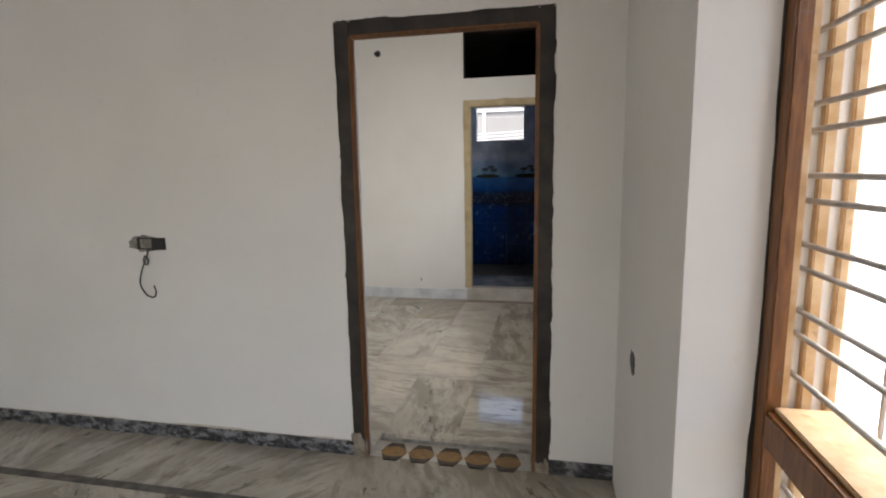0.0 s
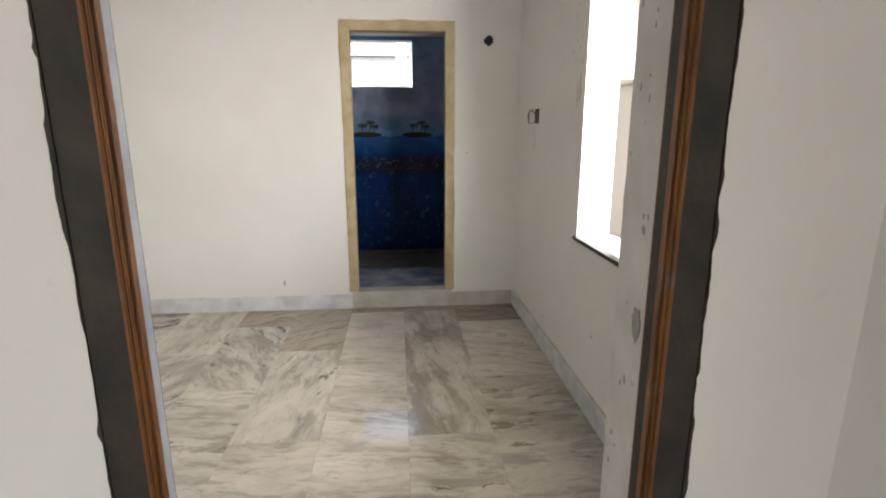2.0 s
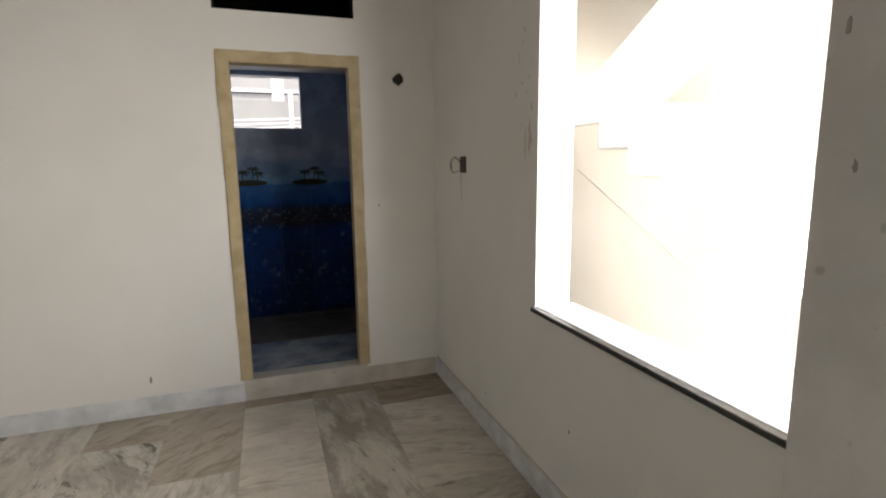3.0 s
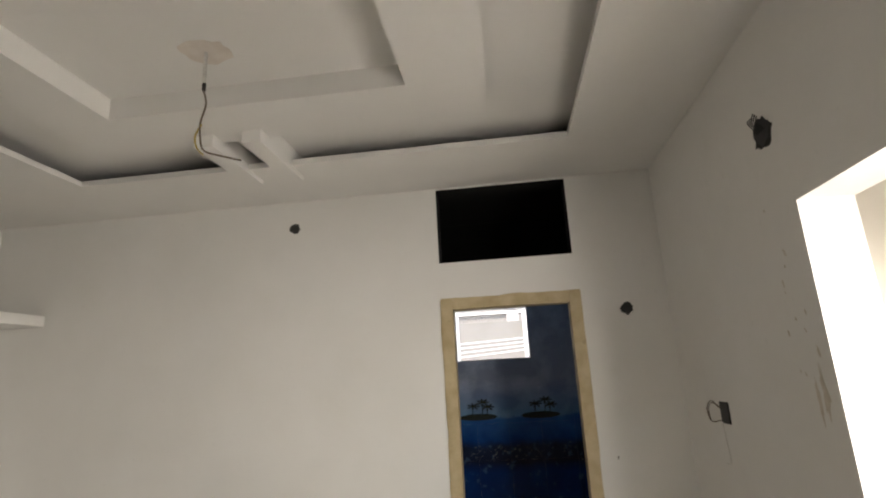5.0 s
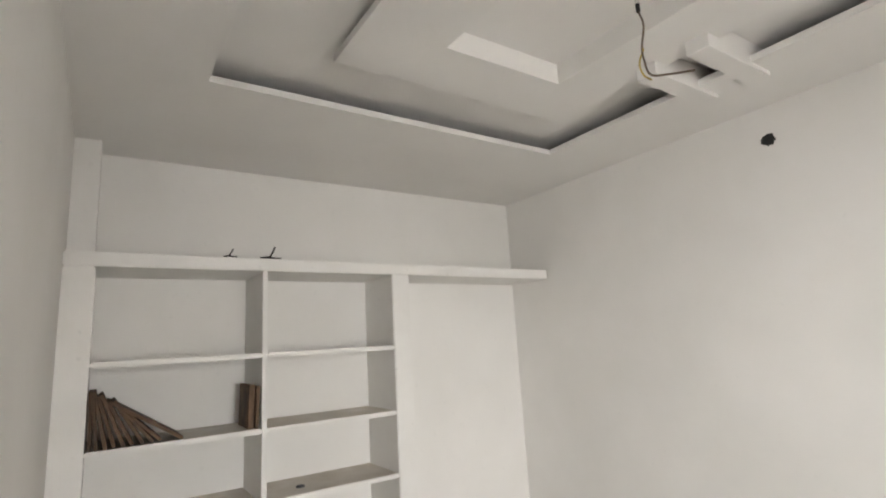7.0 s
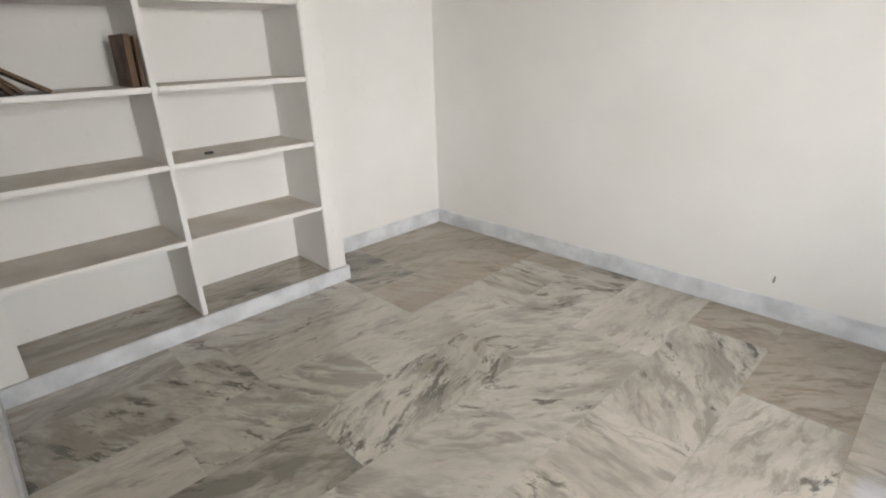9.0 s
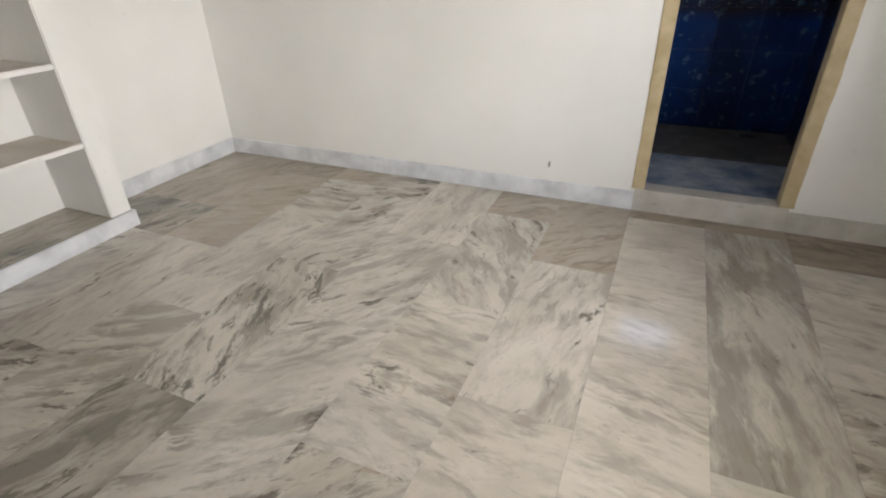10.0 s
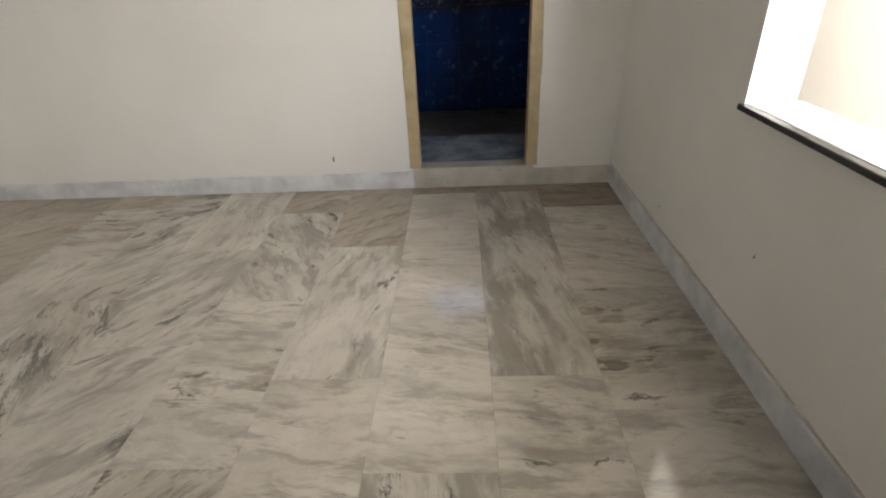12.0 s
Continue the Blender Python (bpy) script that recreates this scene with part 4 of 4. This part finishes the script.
# hanging lamp wire in the tray
lw = thing("ceiling_wire", (-1.12, 4.35, ZT), "bare twisted lamp wire hanging from a plaster patch", "wire")
part("patch", blob((-1.12, 4.35, ZT), (1, 0, 0), (0, 1, 0), (0, 0, -1), 0.10, 0.08, 0.003, 61, 0.18, 20), PINKISH, lw, "rough pinkish plaster patch")
part("conduit", boxes((-1.126, -1.114, 4.344, 4.356, 2.93, ZT), w=0.002), WIRE_WHITE, lw)
part("joint", boxes((-1.127, -1.113, 4.343, 4.357, 2.895, 2.935), w=0.004), WIRE_BLACK, lw)
part("wire", wire([(-1.12, 4.35, 2.90), (-1.11, 4.355, 2.84), (-1.125, 4.35, 2.76), (-1.12, 4.345, 2.70), (-1.105, 4.35, 2.64), (-1.05, 4.37, 2.62), (-0.97, 4.39, 2.60)], 0.0038), WIRE_BROWN, lw)
part("yellow_wire", wire([(-1.12, 4.35, 2.75), (-1.14, 4.345, 2.70), (-1.13, 4.345, 2.65), (-1.105, 4.35, 2.62)], 0.0035), WIRE_YELLOW, lw)

# scraps
for k, (y, s) in enumerate(((3.34, 0.6), (3.56, 1.0))):
    bm = bmesh.new()
    tube(bm, curve_pts([(-3.14, y - 0.05 * s, 2.281), (-3.15, y, 2.29), (-3.14, y + 0.04 * s, 2.282), (-3.15, y + 0.07 * s, 2.284)]), 0.006 * s + 0.001, 6)
    tube(bm, curve_pts([(-3.145, y, 2.285), (-3.14, y + 0.02 * s, 2.30 + 0.02 * s), (-3.13, y + 0.03 * s, 2.29 + 0.06 * s)]), 0.005 * s + 0.001, 6)
    tagged(made("wire_scrap", bm, WIRE_BLACK), label="small dark wire scrap lying on the top slab", category="scrap")
tagged(made("debris_chip", blob((-3.28, 3.78, 0.960), (1, 0, 0), (0, 1, 0), (0, 0, 1), 0.02, 0.02, 0.012, 71), BLACK), label="small dark chip lying on a shelf", category="debris")
rnd2 = random.Random(9)
for k, (x, y, z, n, u) in enumerate(((-0.904, YW, 0.224, (0, -1, 0), (1, 0, 0)), (0.56, YW, 1.25, (0, -1, 0), (1, 0, 0)), (XR, 4.05, 0.42, (-1, 0, 0), (0, 1, 0)), (XR, 4.9, 0.22, (-1, 0, 0), (0, 1, 0)))):
    tagged(made("wall_chip", blob((x, y, z), u, (0.1, 0, 1), n, (0.007 if k == 0 else 0.004), (0.018 if k == 0 else 0.008), 0.0015, 80 + k, 0.4, 10), CEMENT), label="small grey chip in the wall plaster", category="chip")

for k, (c, u, n, ru, rv) in enumerate((((XR, 4.42, 1.62, ), (0, 1, 0), (-1, 0, 0), 0.012, 0.075), ((XR, 4.46, 1.60), (0, 1, 0), (-1, 0, 0), 0.008, 0.06))):
    tagged(made("stain", blob(c, u, (0, 0, 1), n, ru, rv, 0.0008, 120 + k, 0.45, 24), STAIN), label="faint brown drip stain on the white wall", category="stain")

rnd4 = random.Random(23)
for k in range(14):
    c = (XR, 4.40 + 0.16 * rnd4.random(), rnd4.uniform(1.55, 2.30))
    tagged(made("scuff", blob(c, (0, 1, 0), (0, 0.25, 1), (-1, 0, 0), rnd4.uniform(0.002, 0.007), rnd4.uniform(0.004, 0.018), 0.0007, 200 + k, 0.5, 14), STAIN), label="small brown scuff on the wall beside the window", category="scuff", group="scuffs beside the window")
for k in range(26):
    y = rnd4.uniform(2.68, 2.82)
    x = DX1 - FW + 0.020 + (y - YF - 0.108) / (YP + 0.001 - YF - 0.108) * (FW - 0.046)
    tagged(made("plaster_pit", blob((x, y, rnd4.uniform(0.3, 2.0)), (0.11, 1, 0), (0, 0, 1), (-1, 0.11, 0), 0.003, rnd4.uniform(0.003, 0.009), 0.001, 240 + k, 0.4, 10), PATCH), label="small grey pit in the door reveal plaster", category="pit", group="pits in the door reveal")

# ---------- mural tiles ----------
mw = bpy.data.objects["wall_bath_back"]
tw, thh = 0.2725, 0.295
for r in range(8):
    for c in range(6):
        x0, z0 = -0.86 + c * tw, BZ0 + r * thh
        x1, z1 = min(x0 + tw - 0.0008, 0.60), min(z0 + thh - 0.0008, 2.34)
        if x1 - x0 < 0.02 or z1 - z0 < 0.02:
            continue
        cells = [(x0, x1, z0, z1)]
        if x1 > VX0 and x0 < VX1 and z1 > VZ0 and z0 < VZ1:
            cells = []
            if x0 < VX0:
                cells.append((x0, VX0, z0, z1))
            if x1 > VX1:
                cells.append((VX1, x1, z0, z1))
            a0, a1 = max(x0, VX0), min(x1, VX1)
            if z0 < VZ0:
                cells.append((a0, a1, z0, VZ0))
            if z1 > VZ1 + 0.01:
                cells.append((a0, a1, VZ1, z1))
        for q in cells:
            part("tile", boxes((q[0], q[1], 7.252, 7.262, q[2], q[3])), MURAL, mw)
for k in range(3):
    cx = -0.80 + 0.53 * k - (0.03 if k else -0.02)
    bm = bmesh.new()
    bmesh.ops.create_uvsphere(bm, u_segments=14, v_segments=6, radius=1.0, matrix=Matrix.Translation((cx, 7.2515, 1.375)) @ Matrix.Diagonal((0.17, 0.0015, 0.028, 1)))
    for px, hgt in ((-0.05, 0.09), (0.035, 0.12), (0.075, 0.08)):
        tube(bm, [(cx + px, 7.251, 1.38), (cx + px + 0.012, 7.251, 1.38 + hgt)], 0.004, 5)
        for a in range(7):
            ang = a * 0.9
            tip = (cx + px + 0.012 + 0.055 * math.cos(ang), 7.251, 1.375 + hgt + 0.03 * math.sin(ang))
            tube(bm, [(cx + px + 0.012, 7.251, 1.38 + hgt), tip], 0.008, 4)
    part("printed_island", bm, PALM, mw, "printed dark palm island on the tiles")
bm = bmesh.new()
for k in range(130):
    x, z = rnd2.uniform(-0.84, 0.58), rnd2.gauss(1.08, 0.035)
    w = rnd2.uniform(0.004, 0.016)
    box(bm, x, x + w, 7.2505, 7.253, z, z + w * 0.5)
tagged(part("printed_reef", bm, FOAM, mw, "printed pale reef flecks"), kind="stuff")

# ---------- marble floors ----------
fl = structure("floor", boxes((XL, DX0 + 0.05, YB, YW, -0.06, -0.02), (DX0 + 0.05, XR, 2.715, YW, -0.06, -0.02)), CEMENT, "polished grey veined marble slab floor")
rnd3 = random.Random(17)
# columns of slabs from the stair side: near edge, then each slab's stone and far edge
SLABS = (
    (0.455, ((CROSS_SMOKY, 3.30), (CROSS_GREY, 3.76), (CROSS_SMOKY, 4.50), (CROSS_PALE, 5.40), (DIRTY, YW))),
    (0.045, ((CROSS_GREY, 3.05), (CROSS_GREY, 3.93), (LONG_GREY, 5.655), (DIRTY, YW))),
    (-0.372, ((LONG_GREY, 3.52), (CROSS_PALE, 4.45), (CROSS_PALE, 5.655), (DIRTY, YW))),
    (-0.79, ((CROSS_GREY, 3.05), (CROSS_PALE, 3.93), (LONG_PALE, 4.955), (DUSTY, YW))),
    (-1.195, ((SWIRL, 3.54), (CROSS_GREY, 3.84), (CROSS_SMOKY, 4.45), (SLANT_DOWN, 5.41), (DUSTY, YW))),
    (-1.65, ((SLANT_UP, 3.10), (SLANT_UP, 4.14), (SLANT_UP, 4.95), (LONG_PALE, YW))),
    (-2.045, ((SLANT_DARK, 3.535), (SWIRL, 4.49), (SLANT_UP, 5.42), (SWIRL, YW))),
    (-2.43, ((LONG_PALE, 3.10), (SWIRL, 3.95), (LONG_PALE, 4.87), (CROSS_SMOKY, 5.56), (DUSTY, YW))),
    (-2.85, ((SWIRL, 3.52), (LONG_PALE, 4.45), (DUSTY, 5.35), (DUSTY, YW))),
    (XL, ((LONG_GREY, 3.30), (SLANT_UP, 4.45), (SLANT_DARK, 4.86), (DUSTY, YW))),
)
right = XR
for left, stones in SLABS:
    y = 2.714 if right < 0.5 and left > -0.5 else YB
    for stone, y_end in stones:
        part("slab", boxes((left + 0.0003, right - 0.0003, y + 0.0003, y_end - 0.0003, -0.022, 0.0)), stone, fl)
        y = y_end
    right = left
fl1 = structure("floor_front", boxes((-3.9, R1, -3.2, YF, -0.08, Z1 - 0.02)), CEMENT, "polished grey marble floor with a dark inlay band")
BY = 2.09
part("inlay_band", boxes((-3.9, R1, BY - 0.025, BY + 0.025, Z1 - 0.02, Z1)), BAND, fl1, "dark granite inlay band")
for y0, y1 in ((BY + 0.026, YF), (0.9, BY - 0.026), (-0.3, 0.899), (-1.6, -0.301), (-3.2, -1.601)):
    x = -3.9
    while x < R1 - 0.05:
        x2 = min(R1, x + rnd3.uniform(0.6, 1.0))
        part("slab", boxes((x + 0.0002, x2 - 0.0002, y0, y1, Z1 - 0.02, Z1)), FRONT, fl1)
        x = x2
